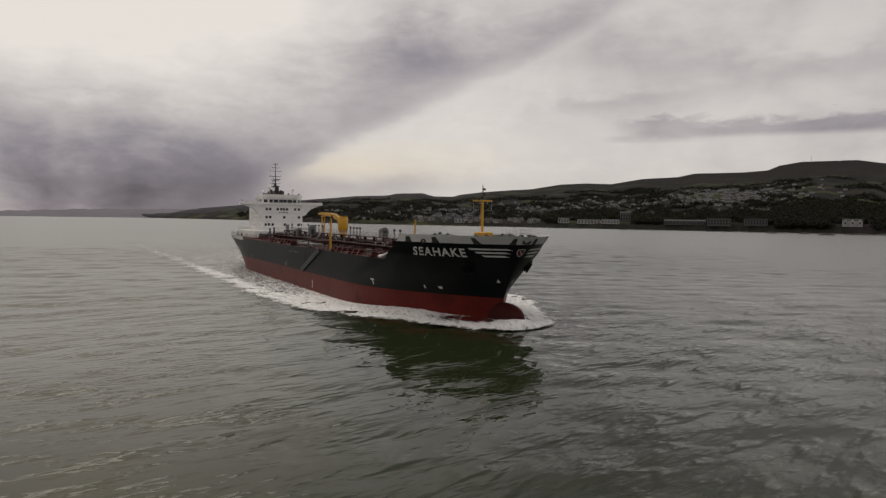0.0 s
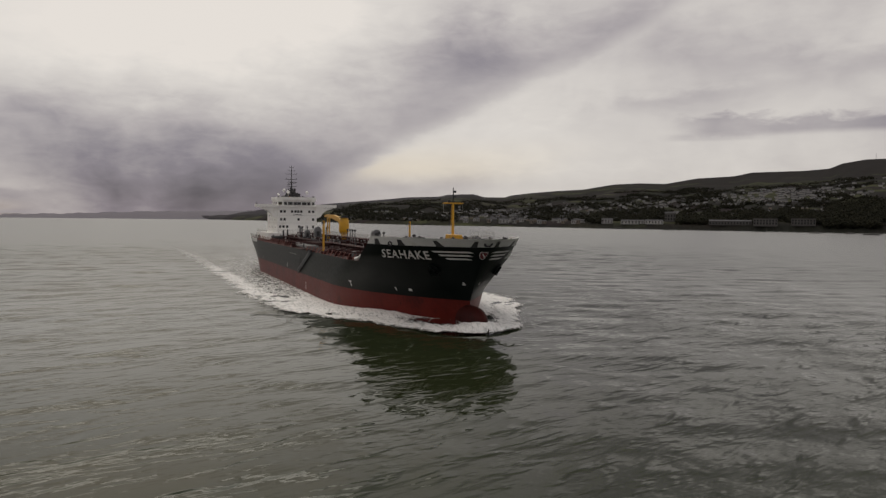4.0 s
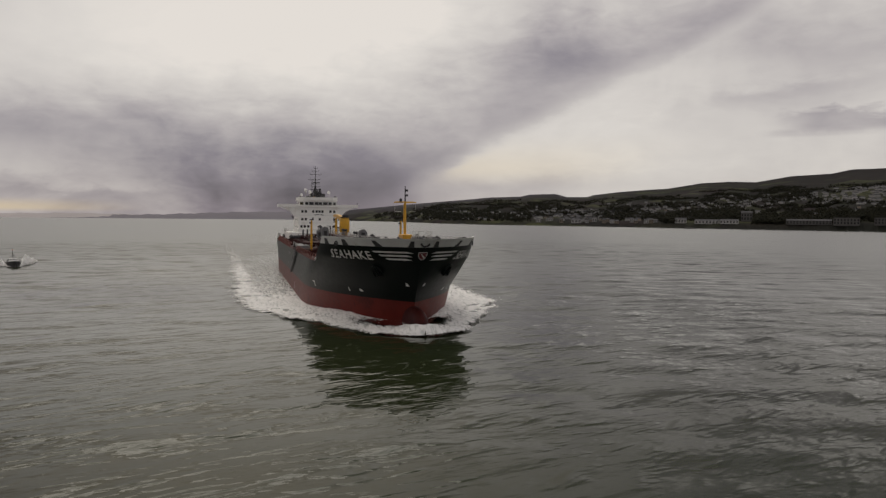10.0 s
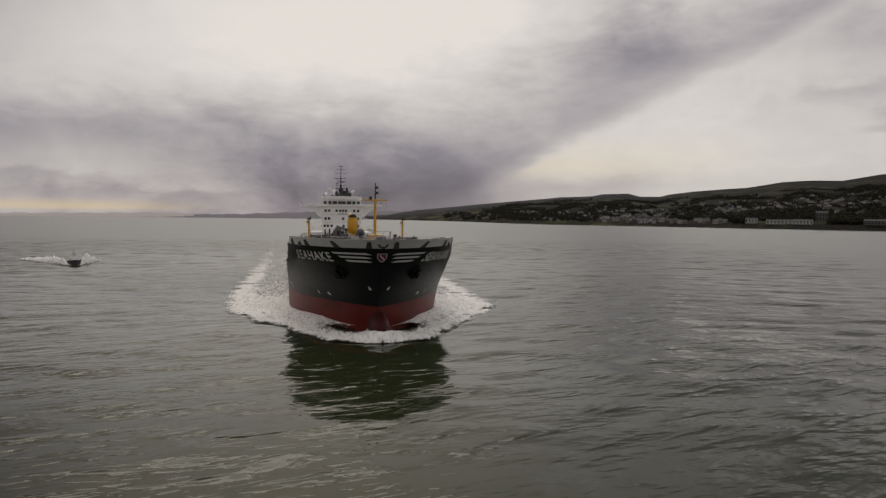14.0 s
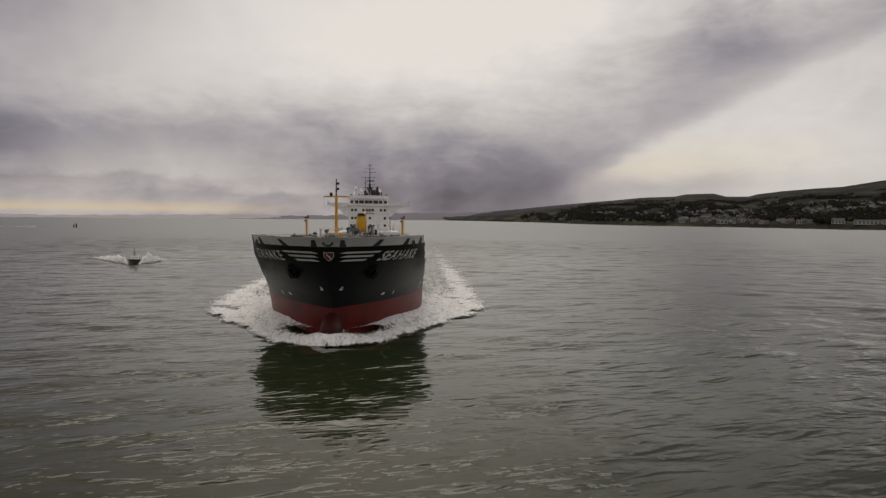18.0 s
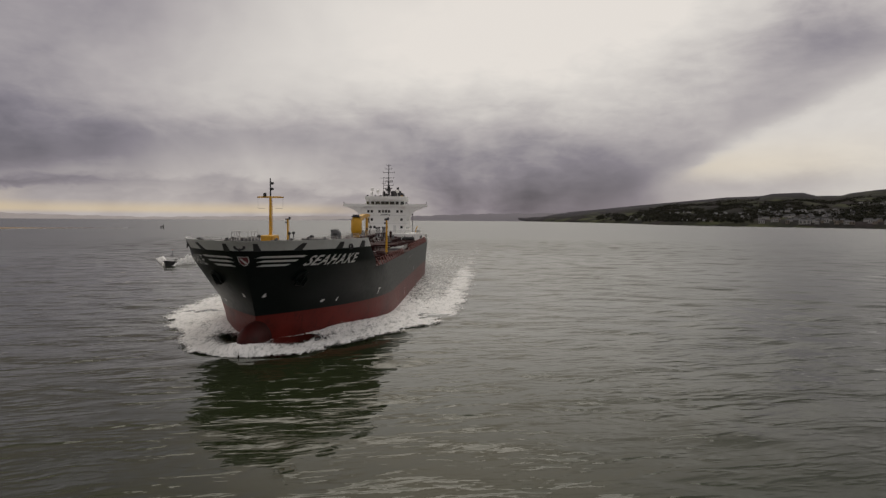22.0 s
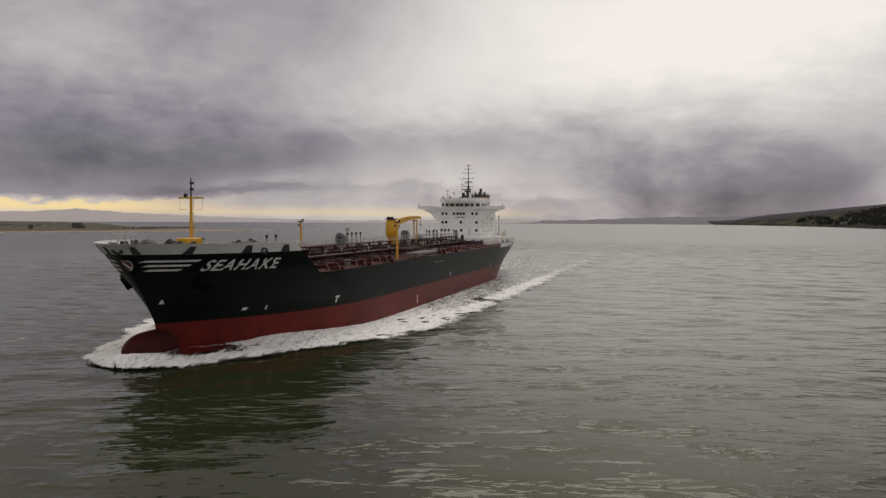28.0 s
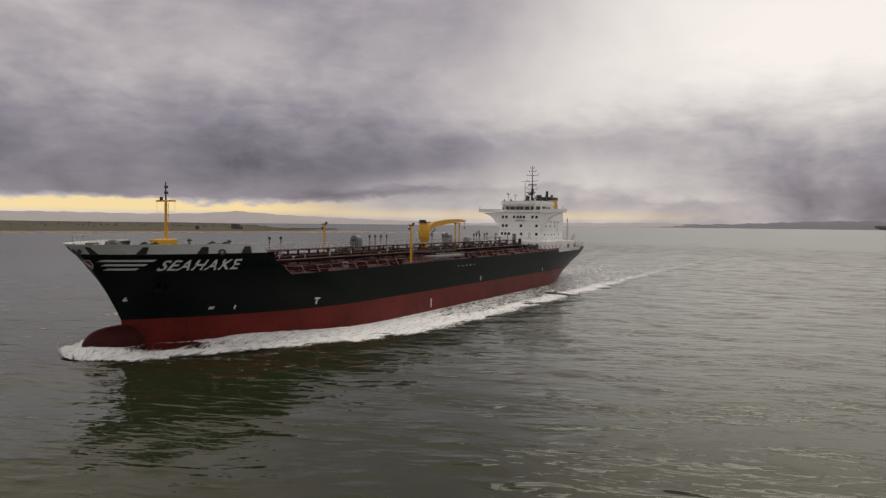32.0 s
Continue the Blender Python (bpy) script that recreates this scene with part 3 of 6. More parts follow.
def arc_table(z, side):
    """Distance along the plating from the stem, at one height."""
    b = lerp(z, STEM)
    xs = [b - 24 * (i / 400) ** 1.5 for i in range(401)]
    pts = [Vector((x, half(x, z), 0)) for x in xs]
    d = [0.0]
    for p, q in zip(pts, pts[1:]):
        d.append(d[-1] + (q - p).length)
    return d, xs


def lettering(text, side):
    """The name, cut from the built-in font and laid on the plating."""
    cu = bpy.data.curves.new("name", "FONT")
    cu.body, cu.size, cu.shear, cu.resolution_u, cu.space_character, cu.offset = text, 1.0, 0.28, 3, 1.12, 0.02
    tmp = bpy.data.objects.new("name", cu)
    scene.collection.objects.link(tmp)
    dg = bpy.context.evaluated_depsgraph_get()
    flat = tmp.evaluated_get(dg).to_mesh()
    bm = bmesh.new()
    bm.from_mesh(flat)
    tmp.evaluated_get(dg).to_mesh_clear()
    bpy.data.objects.remove(tmp)
    bmesh.ops.triangulate(bm, faces=bm.faces[:])
    us, vs = [v.co.x for v in bm.verts], [v.co.y for v in bm.verts]
    u0, u1, v0, v1 = min(us), max(us), min(vs), max(vs)
    d, xs = arc_table(12.3, side)
    da, db = np.interp(-170.0, [-x for x in xs], d), np.interp(-161.1, [-x for x in xs], d)
    for v in bm.verts:
        u, w = (v.co.x - u0) / (u1 - u0), (v.co.y - v0) / (v1 - v0)
        far = da + (db - da) * (u if side > 0 else 1 - u)
        z = 11.62 + 1.38 * w
        x = float(np.interp(far, d, xs)) + (lerp(z, STEM) - lerp(12.3, STEM)) * 0.0
        v.co = skin(x, z, side, 0.05)
    if side < 0:
        bmesh.ops.reverse_faces(bm, faces=bm.faces[:])
    me = bpy.data.meshes.new("ship_name")
    bm.to_mesh(me)
    bm.free()
    return me


LETTER = mat("white_lettering", (0.62, 0.62, 0.61), 0.5, vary=0.12, size=0.8, dirt=(0.40, 0.39, 0.37))


def build_marks():
    for side in (1, -1):
        part("ship_name", lettering("SEAHAKE", side), LETTER, tanker, "white slanting painted name")
        for z, xa in ((12.95, 170.75), (12.40, 171.25), (11.85, 171.75)):
            b = lerp(z, STEM)
            g = Geo()
            patch(g, xa, b - 0.55, z - 0.13, z + 0.13, side, 24, 1, 0.04, -0.25)
            part("bow_stripe", g, LETTER, tanker, "white painted stripe")
        # marks low on the bow and sides
        g = Geo()
        patch(g, 170.55, 170.95, 7.55, 7.75, side, 2, 1)
        patch(g, 170.75, 170.95, 7.75, 8.05, side, 1, 1)
        part("bulb_mark", g, LETTER, tanker, "small white bulbous bow mark")
        part("thruster_mark", patch(Geo(), 161.25, 161.85, 5.95, 6.35, side, 3, 2), LETTER, tanker, "small white thruster mark")
        part("draught_mark", patch(Geo(), 158.55, 158.75, 5.8, 6.4, side, 1, 2, 0.03, 0.15), LETTER, tanker)
        g = Geo()
        patch(g, 145.7, 146.8, 6.35, 6.6, side, 3, 1)
        patch(g, 146.1, 146.4, 5.55, 6.35, side, 1, 2)
        part("tug_mark", g, LETTER, tanker, "white tug push mark")
        part("pilot_mark", patch(Geo(), 111.8, 112.25, 1.75, 3.4, side, 1, 2), LETTER, tanker, "white upright boarding mark")
        part("draught_mark", patch(Geo(), 88.9, 89.3, 5.4, 6.3, side, 1, 2), LETTER, tanker)
        part("draught_mark", patch(Geo(), 48.9, 49.2, 5.3, 6.1, side, 1, 2), LETTER, tanker)
        for i in range(5):
            part("scupper", patch(Geo(), 92.4 + 1.9 * i, 92.8 + 1.9 * i, 9.0, 9.2, side, 1, 1), LETTER, tanker)
    # crest on the stem: a shield with a diagonal bend
    def shield(grow, off):
        g, rows = Geo(), []
        for k in range(9):
            u = k / 8
            z, w = 11.55 + 1.72 * u, (0.98 * min(1.0, math.sqrt(u + 0.02) * 1.35)) * grow
            z = 12.45 + (z - 12.45) * grow
            row = []
            for i in range(-5, 6):
                y = w * i / 5
                d, xs = arc_table(z, 1)
                x = float(np.interp(abs(y) * 1.02, d, xs))
                p = skin(x, z, 1, 0.0)
                row.append((x + off, y, z))
            rows.append(row)
        return g.loft(rows, False)
    part("crest_border", shield(0.70, 0.05), LETTER, tanker, "white border of a shield")
    crest = part("crest", shield(0.60, 0.09), CREST, tanker, "dark red shield on the stem")
    g = Geo()
    for k in range(6):
        u0, u1 = k / 6, (k + 1) / 6
        for (ya, za), (yb, zb) in (((-0.3 + 0.6 * u0, 12.8 - 0.7 * u0), (-0.3 + 0.6 * u1, 12.8 - 0.7 * u1)),):
            d, xs = arc_table(za, 1)
            d2, xs2 = arc_table(zb, 1)
            xa, xb = float(np.interp(abs(ya), d, xs)) + 0.13, float(np.interp(abs(yb), d2, xs2)) + 0.13
            g.add([(xa, ya - 0.07, za - 0.07), (xb, yb - 0.07, zb - 0.07), (xb, yb + 0.07, zb + 0.07), (xa, ya + 0.07, za + 0.07)], [(0, 1, 2, 3)])
    part("crest_bend", g, LETTER, crest, "white diagonal bend")


build_marks()


def build_fairleads():
    bulwark = bpy.data.objects["bulwark"]
    def block(xc, side, w=0.8, h=0.95):
        g, d = Geo(), 0.09
        outer, inner = [], []
        base = arc_table(14.2, side)
        for z, k in ((13.72, 1.0), (13.72 + h * 0.55, 0.74), (13.72 + h, 0.55)):
            far, xs = arc_table(z, side)
            mid = float(np.interp(-xc, [-x for x in base[1]], base[0])) if xc > 174 else float(np.interp(-xc, [-x for x in xs], far))
            xa, xb = float(np.interp(mid + w * k, far, xs)), float(np.interp(max(mid - w * k, 0.02), far, xs))
            outer.append([skin(xa, z, side, d), skin(xb, z, side, d)])
            inner.append([skin(xa, z, side, -0.25), skin(xb, z, side, -0.25)])
        ring = lambda r: [r[0][0], r[0][1], r[1][1], r[2][1], r[2][0], r[1][0]]
        return g.loft([ring(outer), ring(inner)], True, True)
    for side in (1, -1):
        for xc, w in ((176.0, 0.50), (172.2, 0.62), (166.2, 0.74), (160.7, 0.78)):
            f = part("fairlead", block(xc, side, w), DARK, bulwark, "black steel mooring fairlead")
        c = skin(164.0, 14.0, side, 0.1)
        n = (skin(164.0, 14.0, side, 1.0) - c).normalized()
        g = Geo()
        u = Vector((0, 0, 1))
        t = n.cross(u).normalized()
        g.loft([[c + (t * math.cos(a) * r * 1.25 + u * math.sin(a) * r) + n * o for a in [2 * math.pi * i / 12 for i in range(12)]] for r, o in ((0.42, 0), (0.40, 0.14), (0.24, 0.14), (0.22, -0.1))], True)
        part("chock", g, DARK, bulwark, "black oval mooring chock")
    g = Geo()
    g.loft([[(x, 0.75 * math.cos(a) * r, 14.28 + 0.5 * math.sin(a) * r) for a in [2 * math.pi * i / 14 for i in range(14)]] for x, r in ((176.3, 1.0), (176.72, 0.95), (176.74, 0.6), (176.3, 0.55))], True)
    part("chock", g, DARK, bulwark, "black oval chock at the stem")
    for side in (1, -1):
        # anchor in its pocket
        c, n = skin(168.6, 10.0, side, 0.1), None
        n = (skin(168.6, 10.0, side, 1.0) - c).normalized()
        up = (skin(168.9, 10.9, side, 0.1) - c).normalized()
        t = n.cross(up).normalized()
        g = Geo()
        g.loft([[c + t * math.cos(a) * r + up * math.sin(a) * r * 1.1 + n * o for a in [2 * math.pi * i / 14 for i in range(14)]] for r, o in ((1.05, -0.2), (1.0, 0.22), (0.62, 0.2), (0.5, -0.3))], True)
        pocket = part("anchor_pocket", g, BLACK, tanker, "black hawse pipe lip", True)
        g = Geo().rod(c + up * 0.7 + n * 0.3, c - up * 0.75 + n * 0.45, 0.16)
        for s in (-1, 1):
            g.rod(c - up * 0.75 + n * 0.45, c - up * 0.9 + t * s * 0.75 + n * 0.45, 0.2, 0.14)
            g.rod(c - up * 0.9 + t * s * 0.75 + n * 0.45, c + up * 0.15 + t * s * 0.85 + n * 0.35, 0.17, 0.05)
        part("anchor", g, BLACK, pocket, "black stockless anchor", True)


build_fairleads()


def rail_geo(path, h=1.05, gap=1.6, bars=3, r=0.035):
    """Posts and bars of a guard rail along a path of corner points."""
    g = Geo()
    for a, b in zip(path, path[1:]):
        a, b = Vector(a), Vector(b)
        n = max(1, round((b - a).length / gap))
        for i in range(n + 1):
            p = a.lerp(b, i / n)
            g.rod(p, p + Vector((0, 0, h)), r, n=5)
        for k in range(bars):
            z = Vector((0, 0, h * (k + 1) / bars))
            g.rod(a + z, b + z, r * 0.8, n=5)
    return g


def build_house():
    house = part("deckhouse", Geo().box(20.2, 0, 10.4, 21.0, 13.3, 10.9, 0.08), WHITE, tanker, "white steel deckhouse of four storeys")
    # narrow ledges between the storeys
    for z in (13.2, 15.6, 18.2):
        part("ledge", Geo().box(20.2, 0, z, 21.12, 13.42, 0.09), GREYWHITE, house)
    part("deckhouse_base", Geo().box(21.5, 0, 10.3, 27.0, 20.5, 2.5, 0.08), WHITE, tanker, "wider white lower storey")
    part("engine_casing", Geo().box(8.0, 0.5, 10.3, 7.0, 9.0, 11.2, 0.08), WHITE, tanker, "white engine casing behind the deckhouse")
    X = 30.72
    for z, ys in ((19.55, (-5.4, -4.25, -1.75, -0.6, 0.35, 1.35, 4.1, 5.4)), (16.9, (-5.4, -4.25, 0.45, 5.4)), (14.45, (-5.7, -4.6, -3.4, 0.6, 5.4))):
        for y in ys:
            frame_ = part("window", Geo().box(X + 0.02, y, z - 0.44, 0.08, 0.80, 0.88), GREYWHITE, house)
            part("pane", Geo().box(X + 0.04, y, z - 0.40, 0.09, 0.72, 0.80), GLASS, frame_, "dark window glass")
    for side in (-1, 1):
        for z, xs in ((18.1, (27.5, 24.5, 21.5, 18, 14.5)), (16.8, (26, 22, 18)), (14.2, (27, 24, 21, 18, 14))):
            for x in xs:
                frame_ = part("window", Geo().box(x, side * 6.66, z - 0.32, 0.6, 0.07, 0.64), GREYWHITE, house)
                part("pane", Geo().box(x, side * 6.69, z - 0.27, 0.5, 0.07, 0.54), GLASS, frame_, "dark window glass")
    # crest board on the front wall
    g = Geo()
    for i in range(7):
        g.box(X + 0.03, -1.2 + 0.45 * i, 18.25 + 0.14 * math.sin(math.pi * i / 6), 0.05, 0.34, 0.3)
    part("name_board", g, GREY, house, "arched grey lettering bars on the front wall")
    # wheelhouse with its window band
    plan = ((30.7, -4.7), (30.7, 4.7), (29.2, 6.4), (18.8, 6.4), (18.8, -6.4), (29.2, -6.4))
    wheel = part("wheelhouse", Geo().loft([[(x - lean * (x > 29), y * (1 - 0.012 * lean), z) for x, y in plan] for z, lean in ((21.3, 0.35), (21.75, 0.2), (22.75, 0.0), (23.6, 0.0))], True, True), WHITE, tanker, "white wheelhouse with cut corners and a band of windows")
    for y, w in ((-3.95, 1.0), (-2.35, 1.5), (0.0, 2.5), (2.35, 1.5), (3.95, 1.0)):
        f = part("bridge_window", Geo().box(30.69, y, 21.74, 0.10, w + 0.14, 1.06), GREYWHITE, wheel)
        part("pane", Geo().box(30.73, y, 21.80, 0.09, w, 0.94), GLASS, f, "dark bridge window glass")
        if w > 2:
            part("glazing_bar", Geo().box(30.78, y, 21.80, 0.04, 0.07, 0.94), GREYWHITE, f)
    turn = math.atan2(1.7, 1.5)
    for side in (-1, 1):
        f = part("bridge_window", Geo().box(29.97, side * 5.56, 21.74, 1.5, 0.14, 1.06, 0, -side * turn), GREYWHITE, wheel)
        part("pane", Geo().box(30.0, side * 5.59, 21.80, 1.3, 0.14, 0.94, 0, -side * turn), GLASS, f, "dark corner window glass")
        for x in (28.2, 26.6, 24.6, 22.4):
            f = part("bridge_window", Geo().box(x, side * 6.40, 21.74, 1.3, 0.09, 1.06), GREYWHITE, wheel)
            part("pane", Geo().box(x, side * 6.44, 21.80, 1.14, 0.08, 0.94), GLASS, f, "dark bridge window glass")
    part("wheelhouse_roof", Geo().loft([[(x + 0.35 * (1 if x > 20 else -1), y * 1.05, z) for x, y in plan] for z in (23.3, 23.75)], True, True), WHITE, wheel)
    ring = [(x + 0.25 * (1 if x > 20 else -1), y * 1.04) for x, y in plan]
    g = Geo()
    for (xa, ya), (xb, yb) in zip(ring, ring[1:] + ring[:1]):
        g.add([(xa, ya, 23.74), (xb, yb, 23.74), (xb, yb, 24.42), (xa, ya, 24.42), (xa * 0.995 + 0.12, ya * 0.985, 23.74), (xb * 0.995 + 0.12, yb * 0.985, 23.74), (xb * 0.995 + 0.12, yb * 0.985, 24.42), (xa * 0.995 + 0.12, ya * 0.985, 24.42)],
              [(0, 1, 2, 3), (5, 4, 7, 6), (3, 2, 6, 7)])
    part("roof_parapet", g, WHITE, wheel)
    part("bridge_apron", Geo().box(30.85, 0, 21.05, 0.5, 13.9, 0.35, 0.1), WHITE, wheel)
    # bridge wings with curved brackets
    for side in (-1, 1):
        g = Geo()
        ys = (6.5, 8.0, 9.5, 11.0, 12.4, 13.5)
        for xa, xb in ((27.2, 30.75),):
            rows = []
            for y in ys:
                zb = 20.75 + 0.25 * (y - 6.5) / 7
                rows.append([(xa, side * y, zb), (xb, side * y, zb), (xb, side * y, 21.95), (xb - 0.1, side * y, 21.95), (xb - 0.1, side * y, zb + 0.25), (xa + 0.1, side * y, zb + 0.25), (xa + 0.1, side * y, 21.95), (xa, side * y, 21.95)])
            g.loft(rows, True, True)
        g.box(28.97, side * 13.5, 20.98, 3.55, 0.1, 1.05)
        wing = part("bridge_wing", g, WHITE, tanker, "white open bridge wing")
        g = Geo()
        for x in (27.6, 30.3):
            prof = [(6.6, 17.4), (7.4, 17.5), (8.1, 18.0), (8.7, 18.9), (9.6, 19.7), (10.9, 20.3), (12.4, 20.8), (6.6, 20.8)]
            g.loft([[(x, side * y, z) for y, z in prof], [(x + 0.22, side * y, z) for y, z in prof]], True, True)
        g.loft([[(x, side * y, z) for x in (27.6, 30.5)] for y, z in ((6.6, 17.4), (7.4, 17.5), (8.1, 18.0), (8.7, 18.9), (9.6, 19.7), (10.9, 20.3), (12.4, 20.8))], False)
        part("wing_bracket", g, WHITE, wing)
        part("wing_light", Geo().rod((30.4, side * 13.4, 21.9), (30.4, side * 13.4, 22.6), 0.09), DARK, wing)
    # front doors, ladders, vents before the house
    part("door", Geo().box(30.73, 3.2, 13.0, 0.08, 0.9, 2.0), GREYWHITE, house, "white steel door")
    part("side_rail", rail_geo([(31, 10.2, 12.8), (9, 10.2, 12.8)], 1.1, 1.5), PALE, tanker)
    part("side_rail", rail_geo([(31, -10.2, 12.8), (9, -10.2, 12.8)], 1.1, 1.5), PALE, tanker)
    part("front_rail", rail_geo([(34.9, -10, 12.8), (34.9, 10, 12.8)], 1.1, 1.5), PALE, tanker)


build_house()


def build_monkey_island():
    """Mast, aerials and funnel on and behind the wheelhouse."""
    mast = part("radar_mast", Geo().rod((20.3, 0, 24.3), (20.3, 0, 29.5), 0.28, 0.2).rod((20.3, 0, 29.5), (20.3, 0, 35.2), 0.16, 0.08), DARK, tanker, "dark grey signal mast with cross arms")
    g = Geo()
    for s in (-1, 1):
        g.rod((18.6, s * 1.0, 23.7), (20.3, s * 0.15, 28.2), 0.12)
        g.rod((22.0, s * 0.7, 23.7), (20.3, s * 0.1, 28.2), 0.10)
        for k in range(5):
            z = 24.4 + 0.75 * k
            g.rod((18.9 + 0.28 * k, s * (0.9 - 0.14 * k), z), (21.8 - 0.28 * k, s * (0.65 - 0.1 * k), z), 0.05, n=5)
    part("mast_brace", g, DARK, mast)
    for z, w, a in ((27.9, 1.6, 0.9), (29.0, 1.3, 0.6), (30.4, 1.75, 0.5), (32.2, 1.95, 0.4), (33.4, 1.2, 0.3), (34.5, 0.7, 0.2)):
        g = Geo().rod((20.3, -w, z + 0.12), (20.3, w, z + 0.12), 0.07, n=6)
        g.rod((20.3, 0, z), (20.3 - a * 2, 0, z + 0.1), 0.06, n=6)
        for s in (-1, 1):
            g.rod((20.3, s * w, z + 0.1), (20.3, s * w, z + 0.55), 0.05, n=5)
        part("cross_arm", g, DARK, mast)
    part("radar_scanner", Geo().box(21.2, 0.3, 29.35, 0.25, 2.6, 0.22, 0.05), DARK, mast, "radar scanner bar")
    part("radar_scanner", Geo().box(21.1, -0.2, 26.9, 0.3, 3.2, 0.25, 0.05), DARK, mast, "radar scanner bar")
    part("radar_platform", Geo().box(21.0, 0, 26.2, 1.5, 1.8, 0.5), DARK, mast)
    whip = part("aerial_post", Geo().rod((22.8, -1.4, 23.7), (22.8, -1.4, 30.5), 0.08, 0.05, 6), DARK, tanker, "thin aerial post")
    part("aerial_arm", Geo().rod((22.8, -2.8, 30.3), (22.8, 0.2, 30.3), 0.04, n=5).rod((22.8, -1.9, 28.6), (22.8, -0.6, 28.6), 0.06, n=5), DARK, whip)
    for x, y, z, r in ((29.6, -4.2, 26.7, 0.55), (28.0, -2.6, 26.2, 0.55), (28.2, 3.8, 26.1, 0.55), (24.4, -5.2, 25.4, 0.45)):
        d = part("satellite_dome", Geo().lathe(x, y, z - r, [(0.1, 0), (r * 0.8, r * 0.25), (r, r), (r * 0.85, r * 1.55), (r * 0.45, r * 1.9), (0.05, r * 2)]), WHITE, tanker, "small white aerial dome", True)
        part("dome_post", Geo().rod((x, y, 23.6), (x, y, z - r + 0.05), 0.09, n=6), PALE, d)
    for x, y in ((28.6, -5.9), (28.6, 5.9), (30.0, -3.2), (30.0, 2.0)):
        part("searchlight", Geo().box(x, y, 24.42, 0.45, 0.5, 0.5, 0.1), DARK, tanker, "dark searchlight")
    # dark vents and lockers abaft the mast
    for x, y, w, h in ((17.2, 1.2, 1.3, 3.2), (20.6, -1.5, 0.9, 2.9), (20.4, 1.9, 0.9, 2.7), (17.0, 3.2, 1.1, 2.6), (16.8, -1.2, 1.0, 2.2), (19.0, -2.8, 0.9, 1.6), (18.8, 2.2, 0.8, 1.9)):
        part("vent_cowl", Geo().box(x, y, 23.5, w, w, h, 0.15), DARK, tanker, "dark ventilation cowl")
    funnel = part("funnel", Geo().loft([[(10.2 + sx * 3.4 * k, 2.2 + sy * 2.0 * k, z) for sx, sy in ((1, -0.7), (1, 0.7), (0.75, 1), (-0.8, 1), (-1, 0.7), (-1, -0.7), (-0.8, -1), (0.75, -1))] for z, k in ((20.5, 1.0), (25.2, 0.92))], True, True), YELLOW, tanker, "yellow funnel with a dark top")
    part("funnel_top", Geo().box(10.1, 2.2, 25.2, 6.2, 3.7, 1.0, 0.2), DARK, funnel, "blackened funnel top")
    for x, y, z1 in ((13.2, 2.4, 28.0), (11.4, 1.6, 27.0), (10.0, 2.9, 26.9)):
        part("exhaust_pipe", Geo().rod((x, y, 24.8), (x, y, z1), 0.42, n=10), DARK, funnel, "black exhaust pipe", True)
    # stern
    davit = part("stern_davit", Geo().rod((4.0, 8.0, 10.6), (4.0, 8.0, 13.6), 0.22, 0.18, 10).rod((4.0, 8.0, 13.5), (2.6, 8.4, 14.9), 0.16, 0.12, 8), YELLOW, tanker, "yellow stern davit", True)
    part("davit_hook", Geo().rod((2.7, 8.4, 14.8), (2.7, 8.4, 13.2), 0.04, n=5).box(2.7, 8.4, 12.9, 0.25, 0.25, 0.35, 0.05), DARK, davit)
    pole_ = part("stern_light_pole", Geo().rod((6.0, 7.0, 11), (6.0, 7.0, 20.0), 0.12, 0.07, 8), DARK, tanker, "thin dark light pole at the stern", True)
    part("pole_lamp", Geo().box(6.1, 7.0, 18.9, 0.35, 0.4, 0.5, 0.08), DARK, pole_)
    for side in (-1, 1):
        g = Geo()
        rows = []
        for z in (9.9, 11.0):
            rows.append([skin(9 + 26 * i / 12, z, side, 0.05) for i in range(13)])
        rows += [[p + Vector((0, -side * 0.2, 0)) for p in rows[1]]]
        g.loft(rows, False)
        part("stern_bulwark", g, GREYWHITE, tanker, "white painted stern bulwark")
        part("stern_rail", rail_geo([tuple(skin(x, 11.0, side, -0.3)) for x in (34, 26, 18, 12, 6, 1.5)], 1.0, 1.5), PALE, tanker)
        for x in (8.0, 14.5):
            b = part("bollard", Geo().rod((x, side * 10.2, 10.6), (x, side * 10.2, 11.7), 0.3, 0.34, 10).rod((x + 1, side * 10.2, 10.6), (x + 1, side * 10.2, 11.7), 0.3, 0.34, 10), DARK, tanker, "black mooring bollard", True)
    part("stern_rail", rail_geo([(1.2, -11, 10.9), (1.2, 11, 10.9)], 1.0, 1.5), PALE, tanker)
    part("flagstaff", Geo().rod((1.4, 0, 10.9), (0.4, 0, 15.0), 0.06, n=6), PALE, tanker)


build_monkey_island()
for ob in tanker.children:
    base = ob.name.split(".")[0]
    if base in ("deckhouse", "wheelhouse", "bridge_wing", "satellite_dome", "searchlight", "vent_cowl", "funnel"):
        ob.location.z += 0.4
    elif base in ("radar_mast", "aerial_post"):
        ob.location.z += 0.8


def valve(x, y, z):
    return Geo().rod((x, y, z), (x, y, z + 0.55), 0.09, n=6).lathe(x, y, z + 0.5, [(0.05, 0), (0.28, 0.02), (0.28, 0.07), (0.05, 0.09)], 8)


